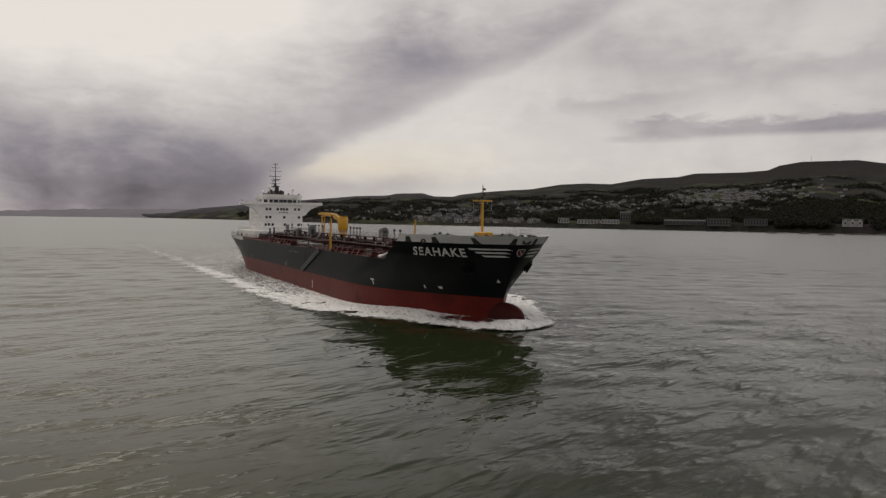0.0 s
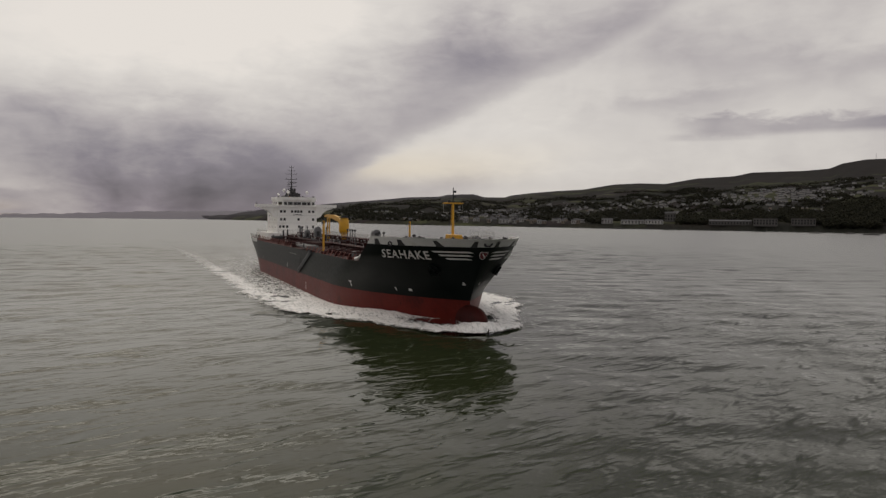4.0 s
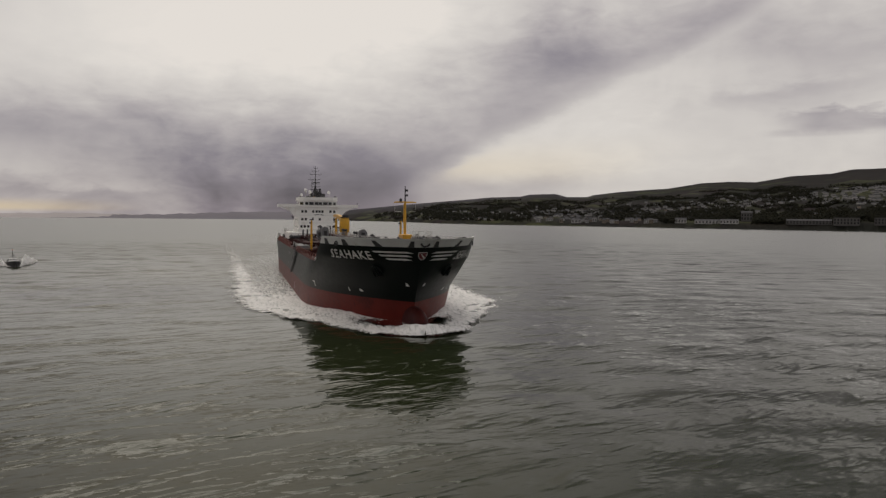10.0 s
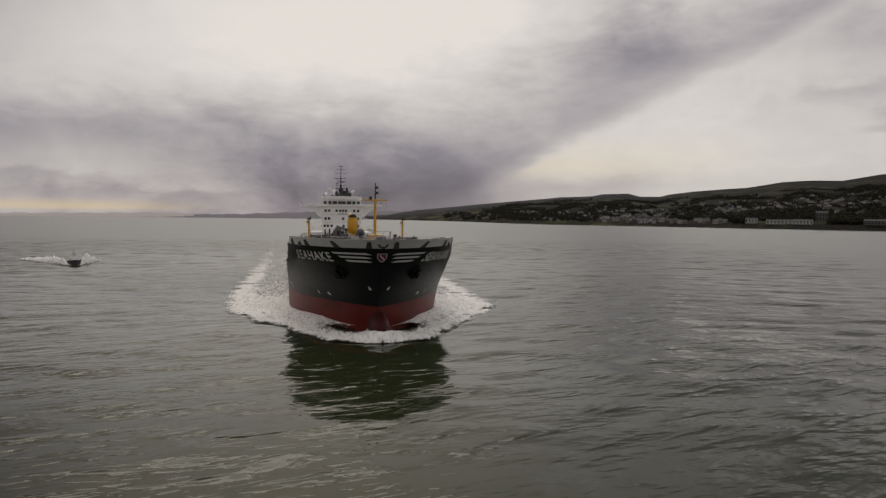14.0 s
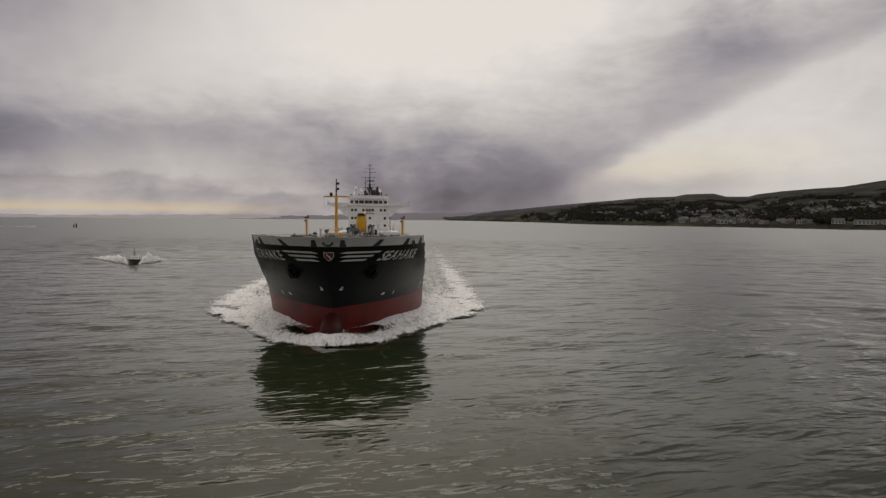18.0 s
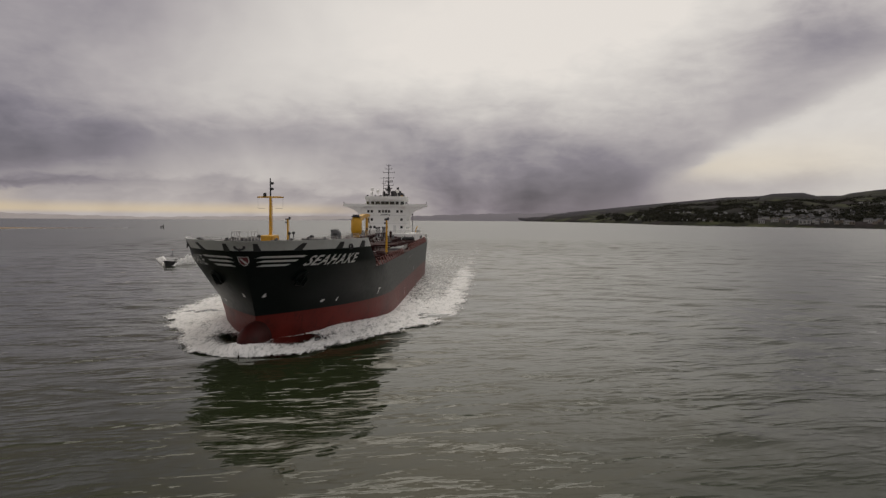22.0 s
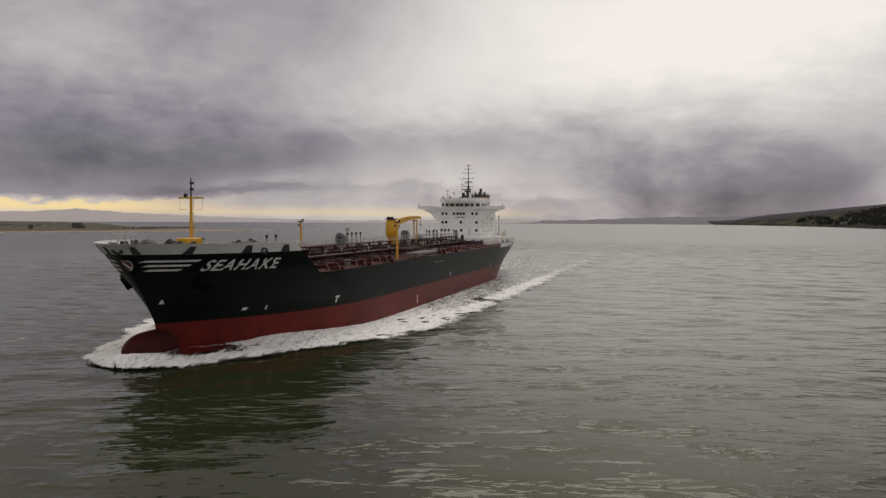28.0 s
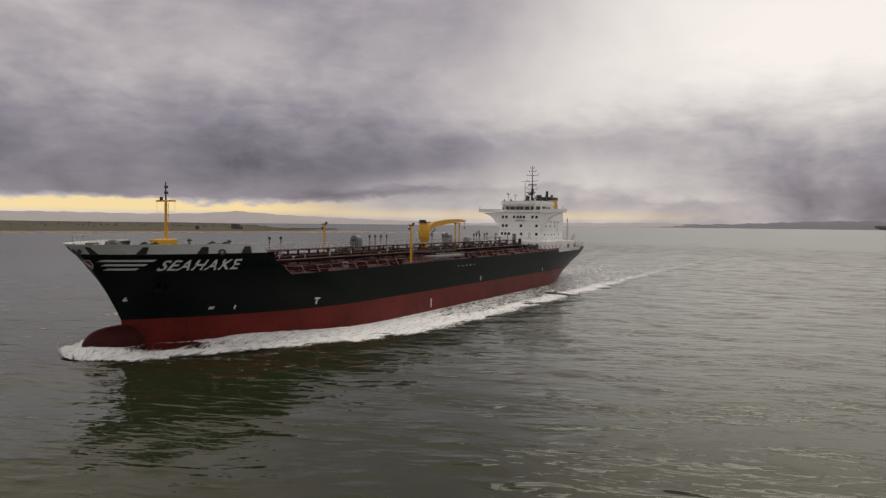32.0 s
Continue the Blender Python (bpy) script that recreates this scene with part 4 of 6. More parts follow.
def build_deck():
    """Pipes, catwalk, rails, manifold, tanks and vents on the main deck."""
    rack = [(38 + 5.6 * i) for i in range(21)]
    for k, (y, z, r, m) in enumerate(((-4.4, 11.55, 0.24, PIPERED), (-3.7, 11.55, 0.24, PIPERED), (-3.0, 11.6, 0.22, PIPERED), (-1.9, 12.15, 0.2, PIPERED), (2.0, 12.1, 0.2, PIPERED),
                                      (2.9, 11.6, 0.24, PIPERED), (3.6, 11.6, 0.24, PIPERED), (4.3, 11.6, 0.24, PIPERED), (5.3, 11.75, 0.17, PIPERED), (-5.4, 11.75, 0.17, PIPERED), (6.4, 11.9, 0.14, PIPERED), (-6.4, 11.9, 0.14, PIPERED))):
        g = Geo()
        x = 37.0
        while x < 150:
            g.rod((x, y, z), (min(x + 11.0, 151), y, z), r, n=8)
            if x < 139:
                g.rod((x + 10.9, y, z), (x + 11.1, y, z), r * 1.5, n=8)
            x += 11.0
        part("cargo_pipe", g, m, tanker, "dark red cargo pipe along the deck", True)
    for x in rack:
        g = Geo()
        for y in (-5.8, -1.2, 1.2, 5.8):
            g.box(x, y, 10.2, 0.25, 0.25, 2.9 if abs(y) < 2 else 1.2)
        g.box(x, 0, 11.25, 0.25, 11.8, 0.16)
        g.box(x, 0, 12.95, 0.2, 2.8, 0.14)
        part("pipe_support", g, PIPERED, tanker)
    walkway = part("catwalk", Geo().box(95, 0, 13.05, 114, 2.5, 0.14), DECKRED, tanker, "raised dark red catwalk along the middle")
    for s in (-1, 1):
        part("catwalk_rail", rail_geo([(38.2, s * 1.2, 13.15), (151.5, s * 1.2, 13.15)], 1.05, 1.9), PALE, walkway, "pale guard rail")
    # raised tank coaming strips that catch the light
    for s in (-1, 1):
        for x0, x1 in ((112, 150), (42, 92)):
            part("deck_longitudinal", Geo().box((x0 + x1) / 2, s * 7.6, 10.3, x1 - x0, 0.25, 0.9), DECKRED, tanker)
        for x in (44, 55, 66, 77, 88, 121, 132, 143):
            part("deck_frame", Geo().box(x, s * 9.8, 10.2, 0.2, 5.6, 0.55), DECKRED, tanker)
    # leaning rail stanchions at the deck edge
    rng = random.Random(4)
    for s in (-1, 1):
        tops = []
        for i in range(37):
            x = 152.5 - 3.25 * i + rng.uniform(-0.2, 0.2)
            if 94 < x < 110:
                continue
            b, a = Vector((x, s * (half(x, 10.3) - 0.25), sheer(x) - 0.3)), Vector((x + 0.55, s * (half(x, 10.3) - 0.75), sheer(x) + 1.15))
            g = Geo().rod(b, a, 0.11, 0.09, 6)
            g.rod(b, b + Vector((-0.5, -s * 0.35, 0.05)), 0.07, n=5)
            part("stanchion", g, RAILRED, tanker, "pale red leaning rail stanchion")
            tops.append((b, a))
        for k in (0.55, 1.0):
            for fore in (True, False):
                g = Geo()
                for (b, a), (d, c) in zip(tops, tops[1:]):
                    if (a - c).length < 6 and (a.x > 102) == fore:
                        g.rod(b.lerp(a, k), d.lerp(c, k), 0.016, n=5)
                part("rail_wire", g, RAILRED, tanker)
    # kingposts
    for s in (-1, 1):
        p = part("kingpost", Geo().rod((113.6, s * 10.35, 10.3), (113.6, s * 10.35, 17.4), 0.22, 0.19, 10), YELLOW, tanker, "yellow hose-handling post", True)
        part("light_bracket", Geo().box(113.6, s * 10.35, 17.35, 0.5, 0.9, 0.25), DARK, p)
        part("post_light", Geo().box(113.3, s * 10.35 + 0.3, 17.55, 0.35, 0.35, 0.4), DARK, p, "dark floodlight")
        part("post_light", Geo().box(113.6, s * 10.35 - 0.32, 16.6, 0.5, 0.4, 0.35), DARK, p, "dark floodlight")
        part("ladder", Geo().rod((113.15, s * 10.35 - 0.2, 10.5), (113.15, s * 10.35 - 0.2, 16.8), 0.03, n=5).rod((113.15, s * 10.35 + 0.2, 10.5), (113.15, s * 10.35 + 0.2, 16.8), 0.03, n=5), YELLOW, p)
    # manifold amidships
    for s in (-1, 1):
        part("drip_tray", Geo().box(102, s * 11.6, 10.9, 13.0, 2.6, 0.5, 0.05), GREY, tanker, "grey manifold drip tray")
        for i in range(7):
            x = 96.6 + 1.75 * i
            g = Geo().rod((x, s * 4.5, 11.9), (x, s * 11.3, 11.9), 0.2, n=8).rod((x, s * 11.2, 11.9), (x, s * 11.45, 11.9), 0.36, n=10)
            mp = part("manifold_pipe", g, PIPERED, tanker, "dark red manifold pipe", True)
            part("valve", valve(x, s * 9.4, 12.0), DARK, mp)
        part("manifold_rail", rail_geo([(95.8, s * 13.1, 10.9), (108.2, s * 13.1, 10.9)], 1.0, 1.6), PALE, tanker)
    # deck crane lying aft over its rest
    crane = part("deck_crane", Geo().lathe(90.6, 0.4, 12.4, [(0.85, 0), (0.8, 1.3), (0.95, 1.5)], 16), YELLOW, tanker, "yellow deck crane with its jib stowed", True)
    part("slewing_house", Geo().lathe(90.6, 0.4, 13.9, [(0.95, 0), (1.25, 0.5), (1.32, 1.2), (1.3, 3.4), (1.05, 4.0), (0.8, 4.2)], 16), YELLOW, crane, "round yellow crane house", True)
    part("crane_cap", Geo().box(90.6, 0.4, 18.0, 2.6, 2.1, 0.22).box(91.3, 0.4, 18.2, 0.5, 1.5, 0.4), DARK, crane, "dark platform on the crane")
    g = Geo()
    g.loft([[(x, 0.4 + s * w, z + h) for s, h in ((-1, -t), (1, -t), (1, t), (-1, t))] for x, z, w, t in ((90.0, 16.3, 0.5, 0.55), (86.5, 17.55, 0.5, 0.62), (80, 18.25, 0.42, 0.5), (73, 18.55, 0.35, 0.38), (69.6, 18.45, 0.28, 0.25))], True, True)
    part("jib", g, YELLOW, crane, "yellow box jib")
    part("jib_cylinder", Geo().rod((89.9, 0.4, 15.6), (85.5, 0.4, 17.1), 0.2).rod((89.0, 0.4, 14.8), (84.9, 0.4, 16.6), 0.12), DARK, crane)
    part("hook", Geo().rod((69.7, 0.4, 18.3), (69.7, 0.4, 16.9), 0.05, n=5).box(69.7, 0.4, 16.5, 0.3, 0.3, 0.45, 0.08), DARK, crane)
    rest = Geo()
    for x in (72.6, 74.8):
        rest.rod((x, 0.4, 10.6), (x, 0.4, 17.9), 0.17)
    rest.box(73.7, 0.4, 17.6, 2.6, 0.5, 0.35)
    part("jib_rest", rest, YELLOW, tanker, "yellow two-legged jib rest")
    # drums, tanks and lockers
    for x, y, r, z0, z1 in ((117.9, 0.6, 0.95, 13.15, 15.45), (73.0, -2.6, 0.95, 12.6, 15.4), (61.0, -3.0, 0.75, 12.0, 14.3)):
        arch = [(-r, z0), (r, z0)] + [(r * math.cos(a), z1 - r + r * math.sin(a)) for a in [math.pi * i / 12 for i in range(13)]]
        g = Geo().loft([[(x - 0.8 + 1.6 * k, y + p * q, z0 + (z - z0) * q) for p, z in arch] for k, q in ((0, 0.94), (0.06, 1.0), (0.94, 1.0), (1, 0.94))], True, True)
        v = part("vent_housing", g, GREY, tanker, "grey round-topped housing on the catwalk", True)
        part("housing_door", Geo().box(x + 0.82, y, z0 + 0.2, 0.05, r * 0.9, 1.35), DARK, v, "dark steel door")
    # vent risers with mushroom heads
    for x, y in ((137.6, -3.9), (134.6, -3.9), (109.5, -1.9), (107.4, -1.9), (105.2, -1.9), (102.9, -1.9), 
                 (84.5, 2.0), (82.0, -2.2), (67.5, 2.1), (64.2, 2.1), (61.0, 2.1), (57.0, -2.1), (53.4, 2.1), (50.0, -2.1), (45.2, 2.2)):
        zt = 15.3
        v = part("vent_riser", Geo().rod((x, y, 10.6), (x, y, zt - 0.4), 0.11, n=8), GREY, tanker, "grey tank vent riser", True)
        part("vent_head", Geo().lathe(x, y, zt - 0.5, [(0.12, 0), (0.24, 0.12), (0.27, 0.35), (0.16, 0.5)], 10), DARK, v, "dark vent head", True)
    # valves, flanges and boxes scattered over the pipes
    rng = random.Random(12)
    for i in range(110):
        x, y = rng.uniform(40, 151), rng.choice((-5.2, -4.2, -3.3, 3.2, 4.1, 5.0, -2.2, 2.2)) + rng.uniform(-0.3, 0.3)
        if i % 3:
            part("valve", valve(x, y, 11.7 + rng.uniform(0, 0.5)), (DARK, PALE, PIPERED)[i % 3], tanker)
        else:
            part("valve_block", Geo().box(x, y, 11.7, rng.uniform(0.4, 1.2), rng.uniform(0.3, 0.7), rng.uniform(0.4, 0.9), 0.04), (DARK, GREY, PIPERED, DARK)[i % 4], tanker)
    # hatches and small fittings
    for i in range(9):
        x = 42 + 12.4 * i
        if 93 < x < 110:
            continue
        for s in (-1, 1):
            h = part("tank_hatch", Geo().lathe(x, s * 9.4, 10.2, [(0.85, 0), (0.85, 0.7), (0.95, 0.75), (0.95, 0.9), (0.3, 1.0)], 14), DECKRED, tanker, "dark red round tank hatch", True)
            part("hatch_wheel", valve(x + 0.6, s * 9.4, 11.0), DARK, h)
            part("deck_box", Geo().box(x + 4, s * 8.6, 10.2, 1.1, 0.8, 1.0, 0.05), (DARK, GREY, PIPERED)[i % 3], tanker)
            part("cross_pipe", Geo().rod((x + 6.3, s * 2.5, 11.3), (x + 6.3, s * 11.8, 11.0), 0.14, n=7), PIPERED, tanker)
    # lower deck pumps before the deckhouse
    for x, y, w, h, m in ((36.5, -6, 1.6, 1.6, PIPERED), (38.2, 5.2, 2.0, 1.4, DARK), (41.0, 7.5, 2.4, 1.2, DARK), (40.5, -8.0, 2.2, 1.3, DARK), (37.0, 2.6, 0.9, 3.2, PIPERED), (35.6, 0.3, 1.1, 4.6, GREY), (39.5, -3.0, 2.2, 2.0, PIPERED), (44.0, 4.5, 2.4, 1.8, PIPERED), (47.5, -4.5, 2.6, 1.9, PIPERED), (36.0, -4.2, 0.6, 3.6, DARK), (36.2, -5.6, 0.6, 3.4, DARK)):
        part("deck_machine", Geo().box(x, y, 10.4, w, w * 0.8, h, 0.12), m, tanker, "dark deck machinery")
    for s in (-1, 1):
        w = part("mooring_winch", Geo().rod((43, s * 7.0, 11.5), (43, s * 10.5, 11.5), 0.6, n=12).box(43, s * 8.8, 10.3, 1.6, 4.2, 0.7), DARK, tanker, "dark mooring winch", True)
        for y in (7.6, 9.9):
            part("winch_flange", Geo().rod((43, s * y, 11.5), (43, s * (y + 0.2), 11.5), 0.95, n=14), DARK, w)
        c = Geo()
        c.lathe(153.0, s * 9.0, 10.4, [(0.7, 0), (0.7, 1.0), (0.3, 1.1)], 12)
        part("vent_trunk", c, DARK, tanker)
    # accommodation ladder stowed aslant on the starboard side
    lad = Geo()
    a, b = Vector((117.2, -14.25, 10.4)), Vector((104.0, -14.25, 5.3))
    for o in (-0.32, 0.32):
        up = Vector((0.36, 0, -0.93)) * o
        lad.loft([[a + up + Vector((0, y, z)) for y, z in ((-0.15, -0.12), (0.15, -0.12), (0.15, 0.12), (-0.15, 0.12))], [b + up + Vector((0, y, z)) for y, z in ((-0.15, -0.12), (0.15, -0.12), (0.15, 0.12), (-0.15, 0.12))]], True, True)
    acc = part("boarding_ladder", lad, GREY, tanker, "grey boarding ladder hanging down the side")
    for i in range(22):
        p = a.lerp(b, (i + 0.5) / 22)
        part("tread", Geo().box(p.x, p.y, p.z - 0.03, 0.3, 0.5, 0.05), GREY, acc)
    part("ladder_wire", Geo().rod(b + Vector((0.5, 0, 0.2)), (108.0, -13.8, 11.8), 0.05, n=5).rod((108, -13.6, 10.2), (108, -13.7, 12.0), 0.1, n=6), DARK, acc)
    # white rolled net by the starboard bow
    g = Geo().loft([[(149.6 + 3.6 * k, -13.0 + 0.34 * math.cos(t), 10.75 + 0.75 * k * k + (0.34 - 0.1 * k) * math.sin(t)) for t in [2 * math.pi * i / 9 for i in range(9)]] for k in (0, 0.3, 0.6, 0.85, 1.0)], True, True)
    part("canvas_roll", g, WHITE, tanker, "white canvas roll lying at the rail", True)


build_deck()


def build_forecastle():
    mast = part("foremast", Geo().rod((163.1, 0, 15.3), (163.1, 0, 20.7), 0.23, 0.17, 12), YELLOW, tanker, "yellow foremast with a cross arm", True)
    part("mast_house", Geo().box(163.5, 0, 13.7, 3.4, 1.6, 1.7, 0.08), YELLOW, mast, "yellow locker round the mast foot")
    for x in (162.3, 163.6, 164.9):
        part("locker_door", Geo().box(x, 0.81, 13.95, 0.8, 0.05, 1.2), YELLOW, mast)
    part("cross_arm", Geo().box(163.1, 0, 20.55, 0.35, 3.7, 0.22, 0.05), YELLOW, mast)
    g = Geo()
    for s in (-1, 1):
        g.rod((163.1, s * 1.75, 20.6), (163.1, s * 1.75, 19.1), 0.014, n=5)
        g.rod((163.1, s * 1.75, 19.1), (163.1, s * 0.7, 19.1), 0.025, n=5)
    part("arm_stay", g, PALE, mast)
    top = part("topmast", Geo().rod((163.1, 0, 20.7), (163.1, 0, 23.3), 0.12, 0.07, 8), DARK, mast, "dark thin topmast")
    for z in (21.6, 22.4):
        part("mast_lamp", Geo().box(163.2, 0.2, z, 0.35, 0.5, 0.35, 0.05), DARK, top)
    part("searchlight", Geo().box(163.2, -0.75, 20.75, 0.42, 0.42, 0.5, 0.1), DARK, mast, "dark bow floodlight")
    part("mast_ladder", Geo().rod((162.7, -0.2, 15.8), (162.8, -0.15, 20.4), 0.03, n=5).rod((162.7, 0.2, 15.8), (162.8, 0.15, 20.4), 0.03, n=5), YELLOW, mast)
    for s in (-1, 1):
        w = part("windlass", Geo().rod((168.6, s * 1.6, 14.4), (168.6, s * 4.6, 14.4), 0.5, n=14).box(168.6, s * 3.0, 13.8, 1.7, 3.6, 0.6), DARK, tanker, "dark anchor windlass", True)
        for y in (2.2, 4.2):
            part("drum_flange", Geo().rod((168.6, s * y, 14.4), (168.6, s * (y + 0.2), 14.4), 0.75, n=14), DARK, w)
        part("chain", Geo().rod((169.6, s * 3.0, 14.5), (172.0, s * 3.2, 13.9), 0.16, n=6), DARK, w)
        w = part("mooring_winch", Geo().rod((158.8, s * 3.4, 14.4), (158.8, s * 7.2, 14.4), 0.45, n=12).box(158.8, s * 5.2, 13.8, 1.4, 4.4, 0.5), DARK, tanker, "dark mooring winch", True)
        for y in (4.2, 6.6):
            part("drum_flange", Geo().rod((158.8, s * y, 14.4), (158.8, s * (y + 0.2), 14.4), 0.7, n=14), DARK, w)
        for x, y in ((171.3, 5.2), (165.6, 8.8), (161.2, 10.8)):
            part("bollard", Geo().rod((x, s * y, 13.8), (x, s * y, 14.9), 0.28, 0.32, 10).rod((x - 0.9, s * (y + 0.4), 13.8), (x - 0.9, s * (y + 0.4), 14.9), 0.28, 0.32, 10), DARK, tanker, "black mooring bollard", True)
        part("bow_rail", rail_geo([(173.0, s * 1.2, 14.9), (176.4, s * 1.0, 14.9)], 1.2, 1.2, 2), PALE, tanker, "thin pale rail at the stem")
        part("break_rail", rail_geo([(156.4, s * 12.4, 13.8), (156.4, s * 1.5, 13.8)], 1.05, 1.6), PALE, tanker)
        part("vent_mushroom", Geo().rod((155.2, s * 4.0, 13.5), (155.2, s * 4.0, 14.9), 0.14, n=8).lathe(155.2, s * 4.0, 14.7, [(0.14, 0), (0.34, 0.1), (0.34, 0.4), (0.15, 0.55)], 10), DARK, tanker, "dark mushroom vent", True)
    part("bow_rail", rail_geo([(176.4, -1.0, 14.9), (176.4, 1.0, 14.9)], 1.2, 1.0, 2), PALE, tanker)
    part("windlass_cover", Geo().lathe(171.5, 0, 13.8, [(1.3, 0), (1.25, 0.8), (0.9, 1.3), (0.4, 1.55), (0.05, 1.6)], 14), DARK, tanker, "dark domed winch cover", True)


build_forecastle()


# ---------------------------------------------------------------- foam
def foam_material(name, sx, sy, size=0.45, lo=0.40, hi=0.72, grain=1.7):
    """Broken white water; the mesh's cover tells how dense it lies."""
    m = bpy.data.materials.new(name)
    m.use_nodes = True
    nt = Net(m.node_tree)
    bsdf = m.node_tree.nodes["Principled BSDF"]
    outp = m.node_tree.nodes["Material Output"]
    pos = nt.add("ShaderNodeTexCoord").outputs["Object"]
    cover = nt.t.nodes.new("ShaderNodeAttribute")
    cover.attribute_name = "cover"
    big = nt.noise(nt.scaled(pos, sx, sy, 0.6), size, 6, 0.68, 0.8)
    fine = nt.noise(nt.scaled(pos, sx, sy, 1.0), 2.4, 5, 0.7, 0.6)
    lace = nt.m("SUBTRACT", 1.0, nt.m("ABSOLUTE", nt.m("MULTIPLY", nt.m("SUBTRACT", nt.noise(nt.scaled(pos, sx * 1.3, sy, 1.0), 1.3, 4, 0.6, 1.0), 0.5), 3.0)))
    n = nt.m("ADD", nt.m("ADD", nt.m("MULTIPLY", big, 0.32), nt.m("MULTIPLY", fine, 0.40)), nt.m("MULTIPLY", lace, 0.24))
    n = nt.m("ADD", nt.m("MULTIPLY", nt.m("SUBTRACT", n, 0.5), grain), 0.5)
    alpha = nt.step(nt.m("ADD", n, nt.m("SUBTRACT", cover.outputs["Fac"], 0.5)), lo, hi)
    nt.put(bsdf.inputs["Base Color"], nt.mix(nt.step(nt.m("ADD", fine, nt.m("MULTIPLY", nt.m("SUBTRACT", big, 0.5), 0.6)), 0.26, 0.58), (0.44, 0.46, 0.45), (0.88, 0.88, 0.87)))
    bsdf.inputs["Roughness"].default_value = 0.75
    b = nt.add("ShaderNodeBump")
    b.inputs["Strength"].default_value, b.inputs["Distance"].default_value = 0.35, 0.2
    nt.put(b.inputs["Height"], nt.m("ADD", big, fine))
    nt.put(bsdf.inputs["Normal"], b.outputs[0])
    clear = nt.add("ShaderNodeBsdfTransparent")
    mixer = nt.add("ShaderNodeMixShader")
    nt.put(mixer.inputs[0], alpha)
    nt.t.links.new(clear.outputs[0], mixer.inputs[1])
    nt.t.links.new(bsdf.outputs[0], mixer.inputs[2])
    nt.t.links.new(mixer.outputs[0], outp.inputs[0])
    return m


FOAM = foam_material("bow_wave_foam", 0.34, 1.0, 0.6, 0.40, 0.72, 1.35)
FOAM_SPRAY = foam_material("thrown_spray", 0.7, 1.4, 0.7, 0.38, 0.78, 2.2)
FOAM_LONG = foam_material("streaky_foam", 0.34, 1.0, 0.8, 0.36, 0.80, 1.6)


def covered(name, px, py, pz, cover, material, parent, label=""):
    me = grid_mesh(name, px, py, pz)
    a = me.attributes.new("cover", "FLOAT", "POINT")
    a.data.foreach_set("value", np.clip(cover, 0, 1).ravel())
    ob = new(name, me)
    me.materials.append(material)
    ob.parent = parent
    if label:
        ob["label"] = label
    return ob


WAKE_EDGE = ((-430, 49), (-270, 43), (-140, 38.5), (0, 33.2), (74, 30.9), (115, 29.9), (132, 27.6), (140, 25.9), (148, 22.6), (155, 18.9), (161, 15.2), (166, 12.7), (170.5, 10.6), (173.5, 8.5), (175.3, 5.9), (176.4, 3.4), (177.0, 1.2), (177.1, 0.05))
PILE = ((125, 0.10), (138, 0.25), (145, 0.6), (152, 0.95), (157, 0.9), (160, 0.5), (164, 0.25), (168, 0.2), (171, 0.3), (173.5, 0.65), (175.4, 1.0), (176.4, 0.8), (177, 0.2))


def bulb_half(x, z=0.6):
    u = (x - 160) / 15.9
    if u > 1:
        return 0.0
    return 1.45 * max(1 - (max(u - 0.66, 0) / 0.34) ** 3.2, 0.0) ** 0.5


wake = thing("bow_wave", "white foaming bow wave and wake round the moving tanker", "wake")


def lumps(px, py, size, seed):
    out = np.zeros_like(px)
    rng = np.random.default_rng(seed)
    for k in range(9):
        a, l = rng.random() * 6.28, size * (0.5 + rng.random())
        out += np.sin(6.28 / l * (px * math.cos(a) + py * math.sin(a)) + rng.random() * 6.28)
    return out / 4.0


